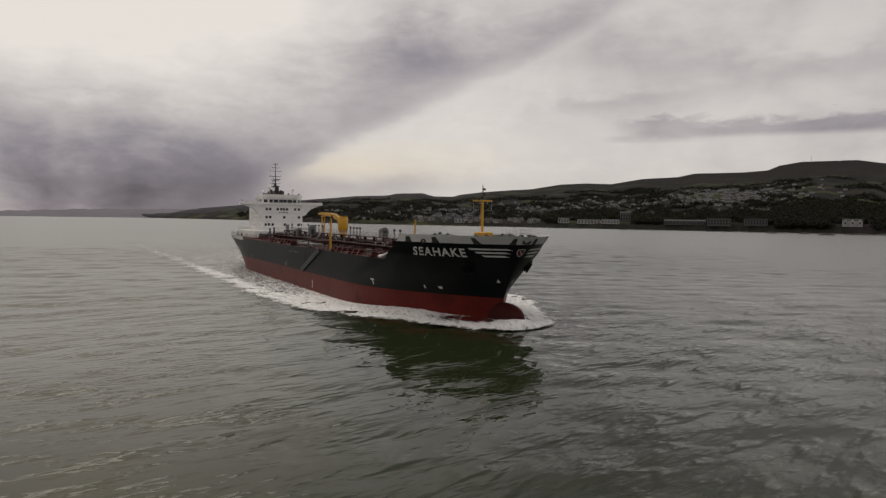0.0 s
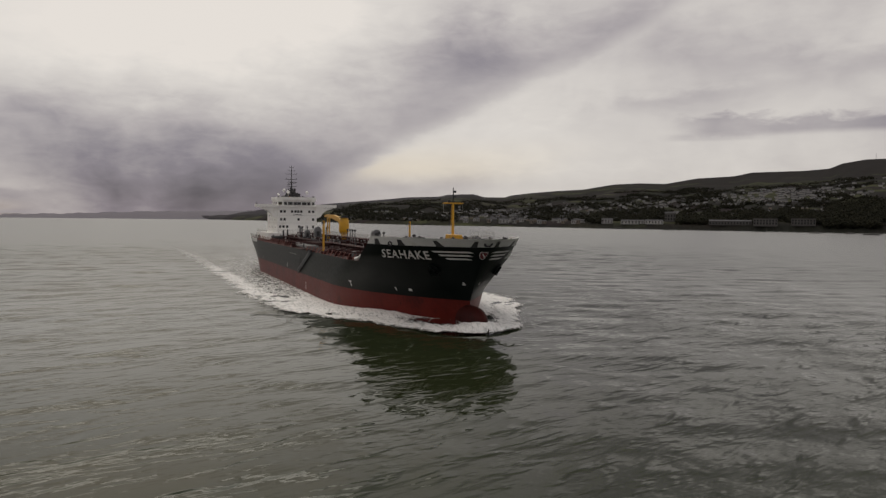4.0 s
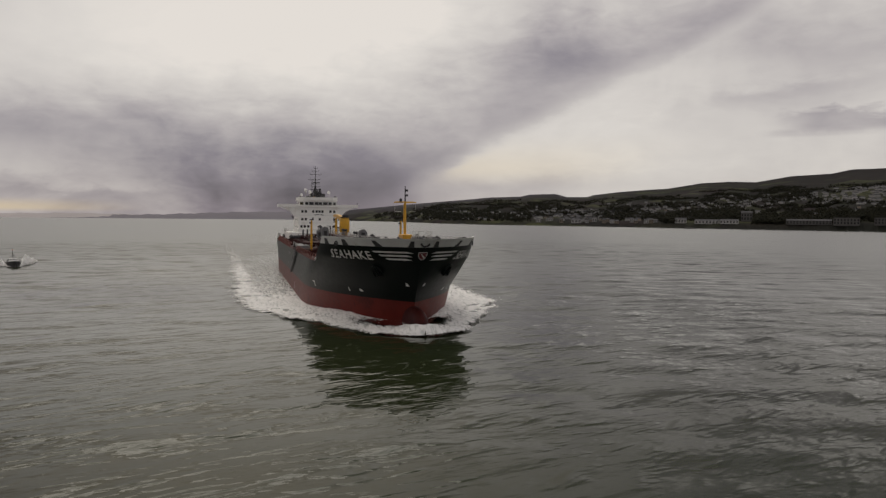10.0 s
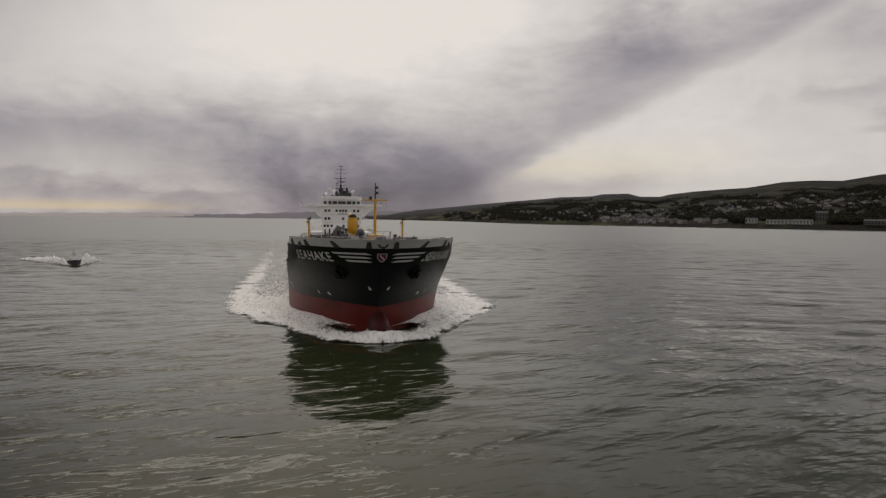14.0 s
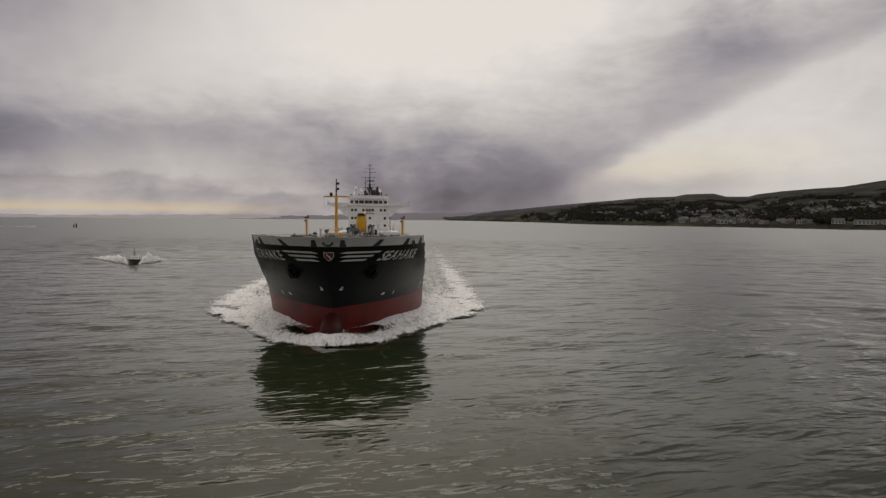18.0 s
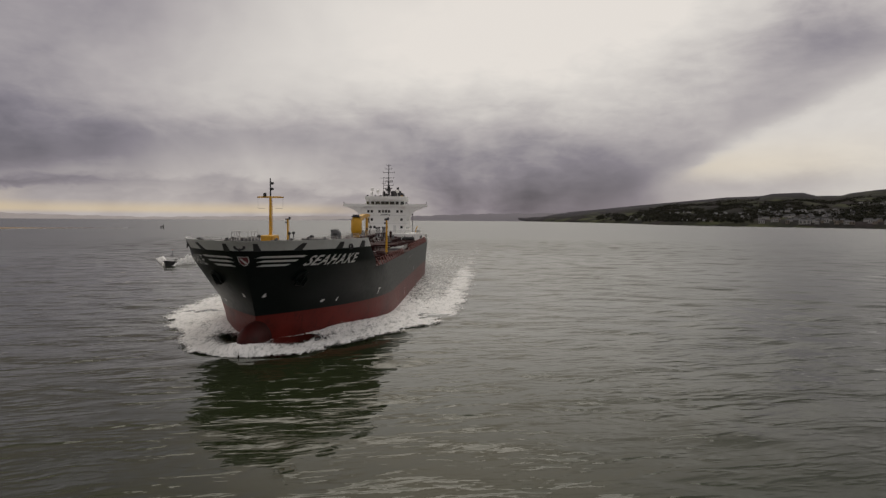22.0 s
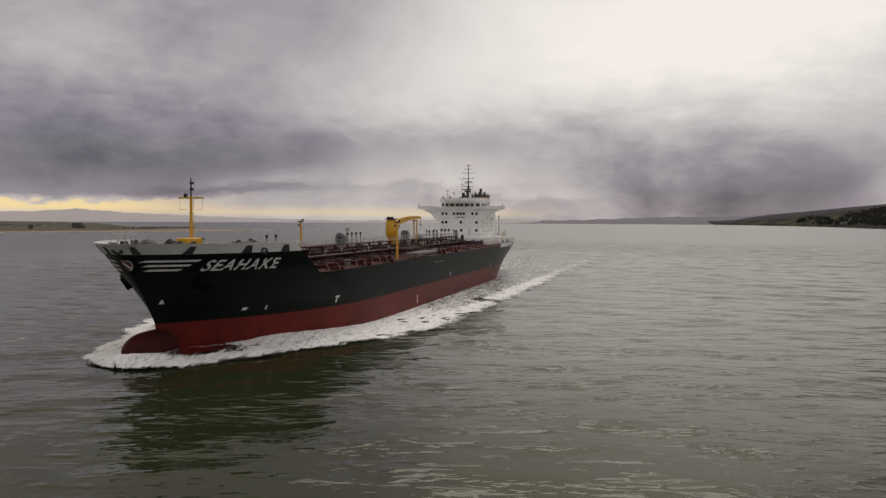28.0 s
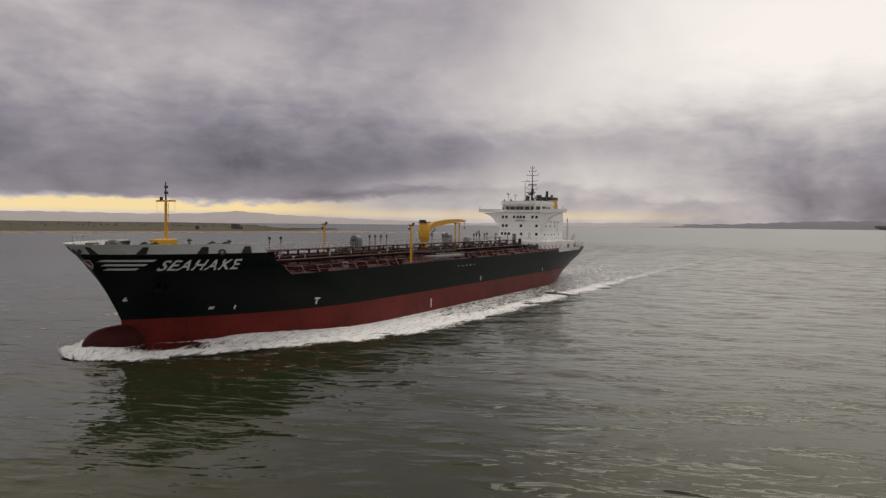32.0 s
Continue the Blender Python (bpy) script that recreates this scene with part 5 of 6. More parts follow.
def build_wake():
    xs = np.concatenate([np.arange(177.1, 120, -0.45), np.arange(120, 0, -1.2), np.arange(0, -430, -4.0)])
    vs = np.linspace(0, 1, 34)
    for side in (1, -1):
        inner = np.array([max(half(x, 0.4) if x < 169.6 else 0, bulb_half(x)) - 0.3 if x < 175.9 else 0 for x in xs])
        inner = np.where(xs < 17, np.maximum(inner, 0) * np.clip(xs / 17, 0, 1), inner)
        inner = np.maximum(inner, 0.0)
        outer = np.maximum(table(WAKE_EDGE[:], xs), inner + 0.15)
        X = np.repeat(xs[:, None], len(vs), 1)
        wob = (lumps(X, X * 0.3, 9, 3 + side) + 0.6 * lumps(X, X * 0.3, 3.2, 8 + side))[:, :1] * np.clip(np.minimum((178 - xs) / 10, 1), 0, 1)[:, None] * 0.9
        Yv = inner[:, None] + (outer[:, None] + wob - inner[:, None]) * vs[None, :]
        V = np.repeat(vs[None, :], len(xs), 0)
        lump = lumps(X, Yv * side, 3.6, 11) + 0.6 * lumps(X, Yv * side, 1.7, 12)
        pile = table(PILE, X)
        near = np.exp(-(V / 0.28) ** 2)
        lipx = np.clip((X - 112) / 25, 0, 1) * np.clip((177.4 - X) / 2.0, 0, 1)
        lip = 0.12 * lipx * np.exp(-((V - 0.86) / 0.11) ** 2)
        rough = np.clip((X - 60) / 60, 0.12, 1)
        Zv = 0.03 + 0.18 * (1 - V ** 3) + 0.45 * np.clip((X - 148) / 18, 0, 1) * (1 - V ** 2) + pile * near + lip + 0.17 * lump * rough * np.clip(1.05 - V, 0, 1) ** 0.3 * np.clip(V / 0.2, 0.15, 1)
        # density
        D = outer[:, None] * V + inner[:, None] * (1 - V)
        fade = np.clip(1 - (20 - X) / 420, 0, 1)
        fore = np.clip((X - 112) / 22, 0, 1)
        band = np.exp(-((D - (outer[:, None] - 5.5)) / 5.0) ** 2) * (0.72 - 0.24 * np.clip((60 - X) / 330, 0, 1))
        inside = (0.42 + 0.10 * np.clip((X - 55) / 55, 0, 1)) * fade
        hollow = 0.22 * np.exp(-((X - 152) / 7) ** 2 - ((V - 0.40) / 0.17) ** 2) + 0.66 * np.exp(-((X - 167) / 5.5) ** 2 - ((V - 0.24) / 0.26) ** 2)
        C = fore * (0.78 - hollow) + (1 - fore) * np.maximum(band, inside)
        C = C * (1 - 0.80 * np.clip((V - 0.66) / 0.34, 0, 1) ** 1.5)
        C = np.where(X < -30, C * np.clip(1 - (-30 - X) / 460, 0, 1) ** 0.35, C)
        cut = int(np.argmax(xs < 112))
        covered("bow_foam", X[:cut + 1], side * Yv[:cut + 1], Zv[:cut + 1], C[:cut + 1], FOAM, wake, "thick white foam thrown off the bow")
        covered("side_foam", X[cut:], side * Yv[cut:], Zv[cut:], C[cut:], FOAM_LONG, wake, "streaky foam drifting along the side")
    # churned water straight behind the stern
    xs = np.arange(16, -430, -4.0)
    ys = np.linspace(-1, 1, 25)
    X, U = np.meshgrid(xs, ys, indexing="ij")
    Yc = U * (9 + (16 - X) * 0.018)
    C = 0.42 * np.clip(1 - (16 - X) / 460, 0, 1) * np.clip((1 - np.abs(U)) / 0.3, 0, 1)
    covered("stern_wash", X, Yc, 0.30 + 0 * X, C, FOAM_LONG, wake, "churned pale water behind the stern")
    # torn spray along the breaking front
    rng = random.Random(9)
    for side in (1, -1):
        g = Geo()
        for i in range(200):
            x = 177.5 - 45 * rng.random() ** 1.3
            y = float(table(WAKE_EDGE, x)) * (0.80 + 0.2 * rng.random()) if rng.random() < 0.7 else half(min(x, 169), 0.5) + 1.6 * rng.random()
            z = 0.25 + 0.7 * rng.random() ** 2
            r = 0.02 + 0.06 * rng.random()
            p = [(x + rng.uniform(-r, r) * 2, side * y + rng.uniform(-r, r), z + rng.uniform(-r, r)) for _ in range(4)]
            g.add(p, [(0, 1, 2), (0, 2, 3), (0, 3, 1), (1, 3, 2)])
        tagged(part("spray", g, SPRAY, wake, "torn drops of spray"), kind="stuff")


SPRAY = mat("spray_white", (0.75, 0.75, 0.74), 0.8, vary=0.1, size=1)
build_wake()


# ---------------------------------------------------------------- pilot boat
pilot_boat = thing("pilot_boat", "small dark pilot boat running fast with white spray", "boat")


def build_boat():
    def w(u, z):
        return 2.15 * (1 - max(0, (u - 0.45) / 0.55) ** 2.2) * (0.72 + 0.28 * min(1, max(0, z) / 1.6))
    rows = []
    for z in (-0.5, 0.0, 0.4, 0.8, 1.15):
        port = [(-6.5 + 13.2 * u + 0.5 * z * u, w(u, z), z + 0.5 * u * u * (z > 0)) for u in [i / 16 for i in range(17)]]
        rows.append(port + [(x, -y, q) for x, y, q in reversed(port[:-1])])
    g = Geo().loft(rows, False)
    g.loft([[r[0], r[-1]] for r in rows], False)
    part("hull", g, DARK, pilot_boat, "dark boat hull", True)
    top = rows[-1]
    n = len(top) // 2 + 1
    part("deck", Geo().loft([[(x, y * 0.97, z - 0.15) for x, y, z in top[:n]], [(x, -y * 0.97, z - 0.15) for x, y, z in top[:n]]], False), GREY, pilot_boat)
    g = Geo()
    for i in range(len(top) - 1):
        g.rod((top[i][0], top[i][1], top[i][2]), (top[i + 1][0], top[i + 1][1], top[i + 1][2]), 0.16, n=6)
    part("fender", g, DARK, pilot_boat, "black rubber fender")
    cab = part("cabin", Geo().loft([[(x, y, z) for x, y in ((a, -b), (a, b), (c, b), (c, -b))] for z, a, c, b in ((1.0, 2.2, -3.2, 1.5), (1.8, 1.9, -3.1, 1.42), (2.5, 1.2, -3.0, 1.3), (2.7, 1.0, -2.8, 1.15))], True, True), GREYWHITE, pilot_boat, "pale wheelhouse")
    for y in (-0.85, 0, 0.85):
        part("window", Geo().box(1.66, y, 1.82, 0.12, 0.72, 0.58, 0, 0, -0.5), GLASS, cab, "dark window")
    for s in (-1, 1):
        for x in (0.4, -0.9, -2.2):
            part("window", Geo().box(x, s * 1.37, 1.85, 0.9, 0.1, 0.5), GLASS, cab, "dark window")
    m = part("mast", Geo().rod((-1.4, 0, 2.6), (-1.8, 0, 5.4), 0.09, 0.05, 6).rod((-1.6, -0.7, 4.0), (-1.6, 0.7, 4.0), 0.05, n=5).box(-1.3, 0, 3.3, 0.3, 1.3, 0.18), DARK, pilot_boat, "thin dark mast")
    part("lamp", Geo().box(-1.75, 0, 5.35, 0.18, 0.18, 0.25), ORANGE, m)
    part("rail", rail_geo([(5.6, 0.7, 1.5), (2.5, 1.8, 1.3), (-6, 1.9, 1.1)], 0.8, 1.4, 2, 0.03), PALE, pilot_boat)
    part("rail", rail_geo([(5.6, -0.7, 1.5), (2.5, -1.8, 1.3), (-6, -1.9, 1.1)], 0.8, 1.4, 2, 0.03), PALE, pilot_boat)
    # sheets of white water thrown out and back to both sides
    for side, length, wide, high in ((1, 22, 0.36, 2.8), (-1, 44, 0.36, 1.9)):
        xs, vs = np.arange(4.5, -length, -0.6), np.linspace(0, 1, 16)
        X = np.repeat(xs[:, None], len(vs), 1)
        V = np.repeat(vs[None, :], len(xs), 0)
        out_ = 1.6 + (4.5 - X) * wide
        into = np.maximum(1.0 * (X > -7), out_ * np.clip(0.15 + (2 - X) / length * 0.6, 0, 0.62))
        Yv = into + (out_ - into) * V
        rise = np.clip((4 - X) / 7, 0, 1) * np.clip((length + X) / (0.75 * length), 0, 1)
        Zv = 0.12 + high * rise * np.exp(-((V - 0.72) / 0.30) ** 2) * (1 + 0.35 * lumps(X, Yv * side, 2.6, 6)) * np.clip((1.0 - V) / 0.12, 0, 1) - 0.0437 * X
        C = 0.86 * np.clip((length + X) / (0.6 * length), 0, 1) ** 0.5 * (1 - 0.45 * np.clip((V - 0.85) / 0.15, 0, 1)) * (0.55 + 0.45 * np.clip(V / 0.3, 0, 1))
        covered("bow_wave", X, side * Yv, Zv, C, FOAM_SPRAY, pilot_boat, "white water thrown out by the bow")
    # churned track close behind the boat
    xs, us = np.arange(-6, -40, -0.8), np.linspace(-1, 1, 13)
    X, U = np.meshgrid(xs, us, indexing="ij")
    Zv = 0.3 + 0.5 * np.exp(-((X + 10) / 4) ** 2) * (1 - U ** 2) - 0.0437 * X
    covered("stern_wash", X, U * (1.8 + (-6 - X) * 0.08), Zv, 0.62 * np.clip((40 + X) / 26, 0, 1) * (1 - 0.7 * np.abs(U)), FOAM_LONG, pilot_boat, "churned water behind the boat")


build_boat()


# ---------------------------------------------------------------- channel beacon
def build_beacon():
    b = thing("channel_beacon", "dark twin-pile channel beacon standing in the water", "beacon", pose(-545, -412, 0, 0, 0, 25))
    for s in (-1, 1):
        p = part("pile", Geo().rod((0, s * 1.6, -2), (0, s * 1.45, 3.6 + 0.5 * s), 0.75, 0.7, 8), DARK, b, "dark timber pile")
        part("cap", Geo().box(0, s * 1.45, 3.6 + 0.5 * s, 1.9, 1.8, 0.9, 0.1), DARK, p)
    part("cross_brace", Geo().rod((0, -1.5, 1.2), (0, 1.5, 3.6), 0.16, n=6).box(0, 0, 3.4, 0.6, 3.4, 0.3), DARK, b)
    part("beacon_lamp", Geo().rod((0, 1.45, 4.9), (0, 1.45, 5.6), 0.25, n=8), DARK, b)


build_beacon()


# ---------------------------------------------------------------- northern shore: town, farms, woods
WALLS = [mat(n, c, 0.85, vary=0.10, size=6, random_part=0.25) for n, c in (("whitewash", (0.34, 0.335, 0.33)), ("cream_render", (0.22, 0.185, 0.15)), ("grey_render", (0.075, 0.072, 0.070)), ("dull_brick", (0.17, 0.10, 0.075)))]
SLATE = mat("slate_roof", (0.055, 0.055, 0.062), 0.75, vary=0.25, size=5, random_part=0.4)
SHADE = mat("window_dark", (0.02, 0.022, 0.025), 0.2, vary=0.1, size=3)


def house_at(az, r, w, d, h, roof, wall, yaw=0.0, windows=0, name="house", label="", group="", chimney=True, cat="house"):
    x, y, z = place(az, r)
    ob = thing(name, label or "small whitewashed house with a dark slate roof on the hillside", cat, pose(x, y, z - 1.0, 0, 0, az + yaw), group)
    part("wall", Geo().box(0, 0, 0, d, w, h + 1), wall, ob)
    g = Geo()
    if roof:
        g.add([(-d / 2 - 0.3, -w / 2, h + 0.95), (d / 2 + 0.3, -w / 2, h + 0.95), (0, -w / 2, h + 1 + roof), (-d / 2 - 0.3, w / 2, h + 0.95), (d / 2 + 0.3, w / 2, h + 0.95), (0, w / 2, h + 1 + roof)],
              [(0, 1, 2), (5, 4, 3), (0, 2, 5, 3), (1, 4, 5, 2), (0, 3, 4, 1)])
        if chimney:
            g.box(0, w * 0.42, h + roof * 0.6, 1.0, 0.9, roof * 0.4 + 2.0)
    else:
        g.box(0, 0, h + 1, d + 0.4, w + 0.4, 0.5)
    part("roof", g, SLATE, ob)
    for k in range(windows):
        part("window", Geo().box(d / 2 + 0.02, -w / 2 + w * (k + 0.5) / windows, 1 + h * 0.2, 0.15, w / windows * 0.5, h * 0.28).box(d / 2 + 0.02, -w / 2 + w * (k + 0.5) / windows, 1 + h * 0.6, 0.15, w / windows * 0.5, h * 0.24), SHADE, ob)
    return ob


def build_town():
    rng = random.Random(21)
    # terrace along the quay
    az = 156.9
    while az > 147.3:
        r = float(table(COAST, az)) + 32 + rng.choice((0, 2, 5, 24, 40)) + rng.uniform(0, 4)
        w = rng.choice((7, 9, 11, 14, 18, 26))
        house_at(az, r, w, 9, rng.uniform(5, 8.5), rng.uniform(2.5, 4), WALLS[rng.choice((0, 0, 0, 1, 1, 2))], 180, 3 if w > 13 else 2, "quay_house", "pale rendered house on the quay with a slate roof", "houses on the quay")
        az -= (w + (rng.uniform(0.2, 2.5) if rng.random() < 0.7 else rng.uniform(6, 26))) / r * 57.3
    # houses up the slopes: the nearest singly, the small ones high up joined
    spots = []
    for centre, spread_, n, lo, hi in ((152.8, 2.8, 150, 80, 900), (155.5, 2.0, 50, 120, 700), (149.0, 2.4, 50, 60, 600), (147.0, 3.0, 56, 300, 1500), (142.5, 2.8, 70, 200, 1300), (136.5, 2.6, 70, 700, 1600),
                                       (133.4, 1.9, 130, 950, 1650), (129.0, 2.6, 60, 900, 1900), (132.5, 2.6, 36, 420, 900), (160.5, 2.2, 34, 60, 700), (164.5, 1.6, 12, 60, 500)):
        for _ in range(n):
            az = min(max(rng.gauss(centre, spread_), 119.5), 170)
            spots.append((float(table(COAST, az)) + rng.uniform(lo, hi), az))
    spots.sort()
    walls, roofs = Geo(), Geo()
    for i, (r, az) in enumerate(spots):
        w, d, h, up, turn = rng.uniform(9, 17), rng.uniform(7, 9), rng.uniform(3.2, 5.5), rng.uniform(2.2, 3.4), rng.choice((180, 180, 150, 215, 90))
        if i < 290:
            house_at(az, r, w, d, h, up, WALLS[rng.choice((0, 0, 0, 0, 1, 2, 2))], turn, 0, "house", "", "houses on the slopes")
        else:
            x, y, z = place(az, r)
            m = pose(x, y, z - 1, 0, 0, az + turn)
            box = [m @ Vector((a * d / 2, b * w / 2, c)) for c in (0, h + 1) for a, b in ((-1, -1), (1, -1), (1, 1), (-1, 1))]
            walls.add(box, [(0, 1, 5, 4), (1, 2, 6, 5), (2, 3, 7, 6), (3, 0, 4, 7)])
            tip = [m @ Vector((a, b * w / 2, c)) for b in (-1, 1) for a, c in ((-d / 2 - 0.3, h + 0.95), (d / 2 + 0.3, h + 0.95), (0, h + 1 + up))]
            roofs.add(tip, [(0, 1, 2), (5, 4, 3), (0, 2, 5, 3), (1, 4, 5, 2), (0, 3, 4, 1)])
    far_town = thing("distant_houses", "small white houses scattered high on the hillside", "houses")
    tagged(part("wall", walls, WALLS[0], far_town), kind="stuff")
    tagged(part("roof", roofs, SLATE, far_town), kind="stuff")
    # large buildings by the water
    villa = house_at(125.95, 1562, 34, 12, 10, 4.5, WALLS[0], 180, 6, "villa", "large white gabled villa among dark trees", "", True, "villa")
    for y in (-12, 0, 12):
        part("gable", Geo().add([(8.2, y - 4, 0), (8.2, y + 4, 0), (8.2, y + 4, 10), (8.2, y, 14.5), (8.2, y - 4, 10), (5, y - 4, 0), (5, y + 4, 0), (5, y + 4, 10), (5, y, 14.5), (5, y - 4, 10)],
                               [(0, 1, 2, 3, 4), (9, 8, 7, 6, 5), (0, 4, 9, 5), (1, 6, 7, 2), (4, 3, 8, 9), (3, 2, 7, 8)]), WALLS[0], villa)
        part("window", Geo().box(8.25, y, 5.5, 0.15, 2.4, 3.2), SHADE, villa)
    house_at(137.0, 1625, 84, 14, 8, 3, WALLS[2], 180, 14, "long_hall", "long low grey hall on the shore", "", False, "hall")
    house_at(134.6, 1600, 46, 16, 15, 0, WALLS[2], 180, 8, "grey_block", "square grey block of flats on the shore", "", False, "building")
    house_at(132.1, 1592, 44, 16, 14, 0, WALLS[2], 180, 8, "grey_block", "square grey block with dark windows", "", False, "building")
    house_at(141.2, 1735, 24, 14, 20, 4, WALLS[2], 180, 4, "tall_house", "tall grey gabled building above the shore", "", False, "building")
    house_at(142.4, 1690, 40, 12, 7, 3, WALLS[0], 180, 6, "white_hall", "long white hall on the shore", "", False, "hall")
    house_at(144.0, 1710, 52, 12, 7, 3, WALLS[0], 180, 7, "white_hall", "long white hall on the shore", "", False, "hall")
    house_at(145.9, 1740, 26, 12, 8, 4, WALLS[0], 180, 4, "white_hall", "white shed with a grey roof near the quay", "", False, "hall")
    # aerial tower on the ridge
    x, y, z = place(126.9, float(table(RIDGE, 126.9)) - 30)
    t = thing("radio_mast", "thin grey radio mast on the moorland ridge", "mast", pose(x, y, z - 2))
    part("pole", Geo().rod((0, 0, 0), (0, 0, 34), 1.1, 0.6, 6), GREY, t)


build_town()


def leaf_material(name, a, b):
    m = bpy.data.materials.new(name)
    m.use_nodes = True
    nt = Net(m.node_tree)
    bsdf = m.node_tree.nodes["Principled BSDF"]
    isl = nt.add("ShaderNodeNewGeometry").outputs["Random Per Island"]
    nt.put(bsdf.inputs["Base Color"], nt.mix(isl, a, b))
    bsdf.inputs["Roughness"].default_value = 0.9
    bsdf.inputs["Specular IOR Level"].default_value = 0.15
    return m


WOOD = leaf_material("dark_winter_wood", (0.008, 0.009, 0.006), (0.024, 0.024, 0.014))
SCRUB = leaf_material("dune_scrub", (0.026, 0.025, 0.011), (0.044, 0.037, 0.017))


def clumps(spots, seed, lo, hi):
    """Ragged tree crowns, each of many small jagged tufts."""
    rng = np.random.default_rng(seed)
    spots = np.array(spots)
    n, k = len(spots), 16
    size = rng.uniform(lo, hi, n)
    cen = np.repeat(spots[:, None, :], k, 1)
    off = rng.normal(0, 1, (n, k, 3)) * np.array([0.34, 0.34, 0.26])
    off[..., 2] += 0.55
    cen = cen + off * size[:, None, None]
    tet = np.array([(1, 0, -0.4), (-0.5, 0.87, -0.4), (-0.5, -0.87, -0.4), (0, 0, 1.0)])
    v = cen[:, :, None, :] + (tet[None, None] + rng.normal(0, 0.22, (n, k, 4, 3))) * (size[:, None, None, None] * rng.uniform(0.16, 0.3, (n, k, 1, 1)))
    f = np.array([(0, 2, 1), (0, 1, 3), (1, 2, 3), (2, 0, 3)])
    idx = np.arange(n * k)[:, None, None] * 4 + f[None]
    me = bpy.data.meshes.new("clumps")
    verts, faces = v.reshape(-1, 3), idx.reshape(-1, 3)
    me.vertices.add(len(verts))
    me.vertices.foreach_set("co", verts.ravel())
    me.loops.add(faces.size)
    me.loops.foreach_set("vertex_index", faces.ravel())
    me.polygons.add(len(faces))
    me.polygons.foreach_set("loop_start", np.arange(0, faces.size, 3))
    me.update(calc_edges=True)
    return me


def build_woods():
    rng = random.Random(8)
    spots = []
    def scatter(n, az0, az1, lo, hi):
        for _ in range(n):
            az = rng.uniform(az0, az1)
            r = float(table(COAST, az)) + rng.uniform(lo, hi)
            x, y, z = place(az, r)
            spots.append((x, y, z - 1))
    scatter(1900, 117, 130.4, 82, 640)
    scatter(260, 117, 124.7, 15, 82)
    scatter(190, 127.3, 130.8, 18, 82)
    scatter(420, 130.4, 138.6, 60, 420)
    scatter(190, 138.4, 140.6, 40, 200)
    scatter(380, 140.0, 147.0, 110, 520)
    scatter(150, 146.1, 147.3, 40, 240)
    scatter(220, 146, 152, 110, 330)
    scatter(320, 157.5, 170, 30, 420)
    for _ in range(210):
        az0, r0 = rng.uniform(118, 166), rng.uniform(150, 2100)
        turn = rng.uniform(-1, 1)
        for i in range(14):
            az = az0 + (i - 7) * 0.16
            r = float(table(COAST, az)) + r0 + turn * (i - 7) * 9 + rng.uniform(-8, 8)
            if r < float(table(RIDGE, az)) - 500:
                x, y, z = place(az, r)
                spots.append((x, y, z - 1))
    ob = new("woods", clumps(spots, 3, 7, 13))
    ob.data.materials.append(WOOD)
    tagged(ob, "dark leafless woods and hedges along the shore and slopes", "woods", kind="stuff")


build_woods()


def rock_mesh(seed, sx, sy, sz):
    rng = random.Random(seed)
    rows = []
    for u, r in ((-0.5, 1.0), (0.1, 1.0), (0.55, 0.8), (0.85, 0.45), (1.0, 0.12)):
        rows.append([(sx * r * math.cos(a) * rng.uniform(0.75, 1.1), sy * r * math.sin(a) * rng.uniform(0.75, 1.1), sz * u * rng.uniform(0.9, 1.1)) for a in [2 * math.pi * i / 10 for i in range(10)]])
    return Geo().loft(rows, True, True)


ROCK = mat("wet_dark_rock", (0.030, 0.028, 0.026), 0.6, vary=0.35, size=3, bump=0.5)
for n, (az, r, sx, sy) in enumerate(((131.6, 1330, 5, 12), (129.4, 1335, 4, 9), (128.2, 1240, 3, 13), (125.9, 1330, 6, 24), (124.3, 1345, 7, 18), (145.2, 1560, 4, 14))):
    x, y, _ = place(az, r, 0)
    rock = part("rock", rock_mesh(n, sx, sy, 2.6), ROCK, None)
    rock.matrix_basis = pose(x, y, 0, 0, 0, az)
    tagged(rock, "low dark wet rock awash near the shore", "rock", "rocks awash")


# ---------------------------------------------------------------- southern point: sand spit with dunes
SPIT = (465.0, 65.0)
SPIT_TURN = 0.5
SPIT_EDGE = ((205, 1190), (209, 1160), (212, 1120), (215, 1085), (219, 1060), (222, 1040), (226, 1000), (230, 985), (236, 960), (241, 945), (250, 925), (262, 900))
SPIT_BACK = ((205, 4), (209, 22), (212, 60), (215, 140), (218, 260), (221, 480), (224, 800), (228, 1200), (262, 1600))
SPIT_TOP = ((205, -0.2), (210, 0.45), (216, 0.8), (218.5, 1.6), (221, 3.6), (223, 7.0), (226, 8.5), (229, 9.5), (233, 9.0), (240, 10.0), (262, 10.0))


def spit_ground(az, r):
    d = (r - table(SPIT_EDGE, az)) / table(SPIT_BACK, az)
    top = table(SPIT_TOP, az)
    beach = np.minimum(top, 1.1) * np.clip(d * table(SPIT_BACK, az) / 25, 0, 1)
    dune = np.maximum(top - 1.1, 0) * np.clip((d * table(SPIT_BACK, az) - 22) / np.maximum(0.45 * table(SPIT_BACK, az), 40), 0, 1) ** 0.7
    far_side = np.clip((1.0 - d) / 0.15, 0, 1)
    return (beach + dune * (1 + 0.12 * np.sin(az * 9 + r * 0.05))) * far_side - 0.6 * (d <= 0) - 0.6 * (d >= 1)


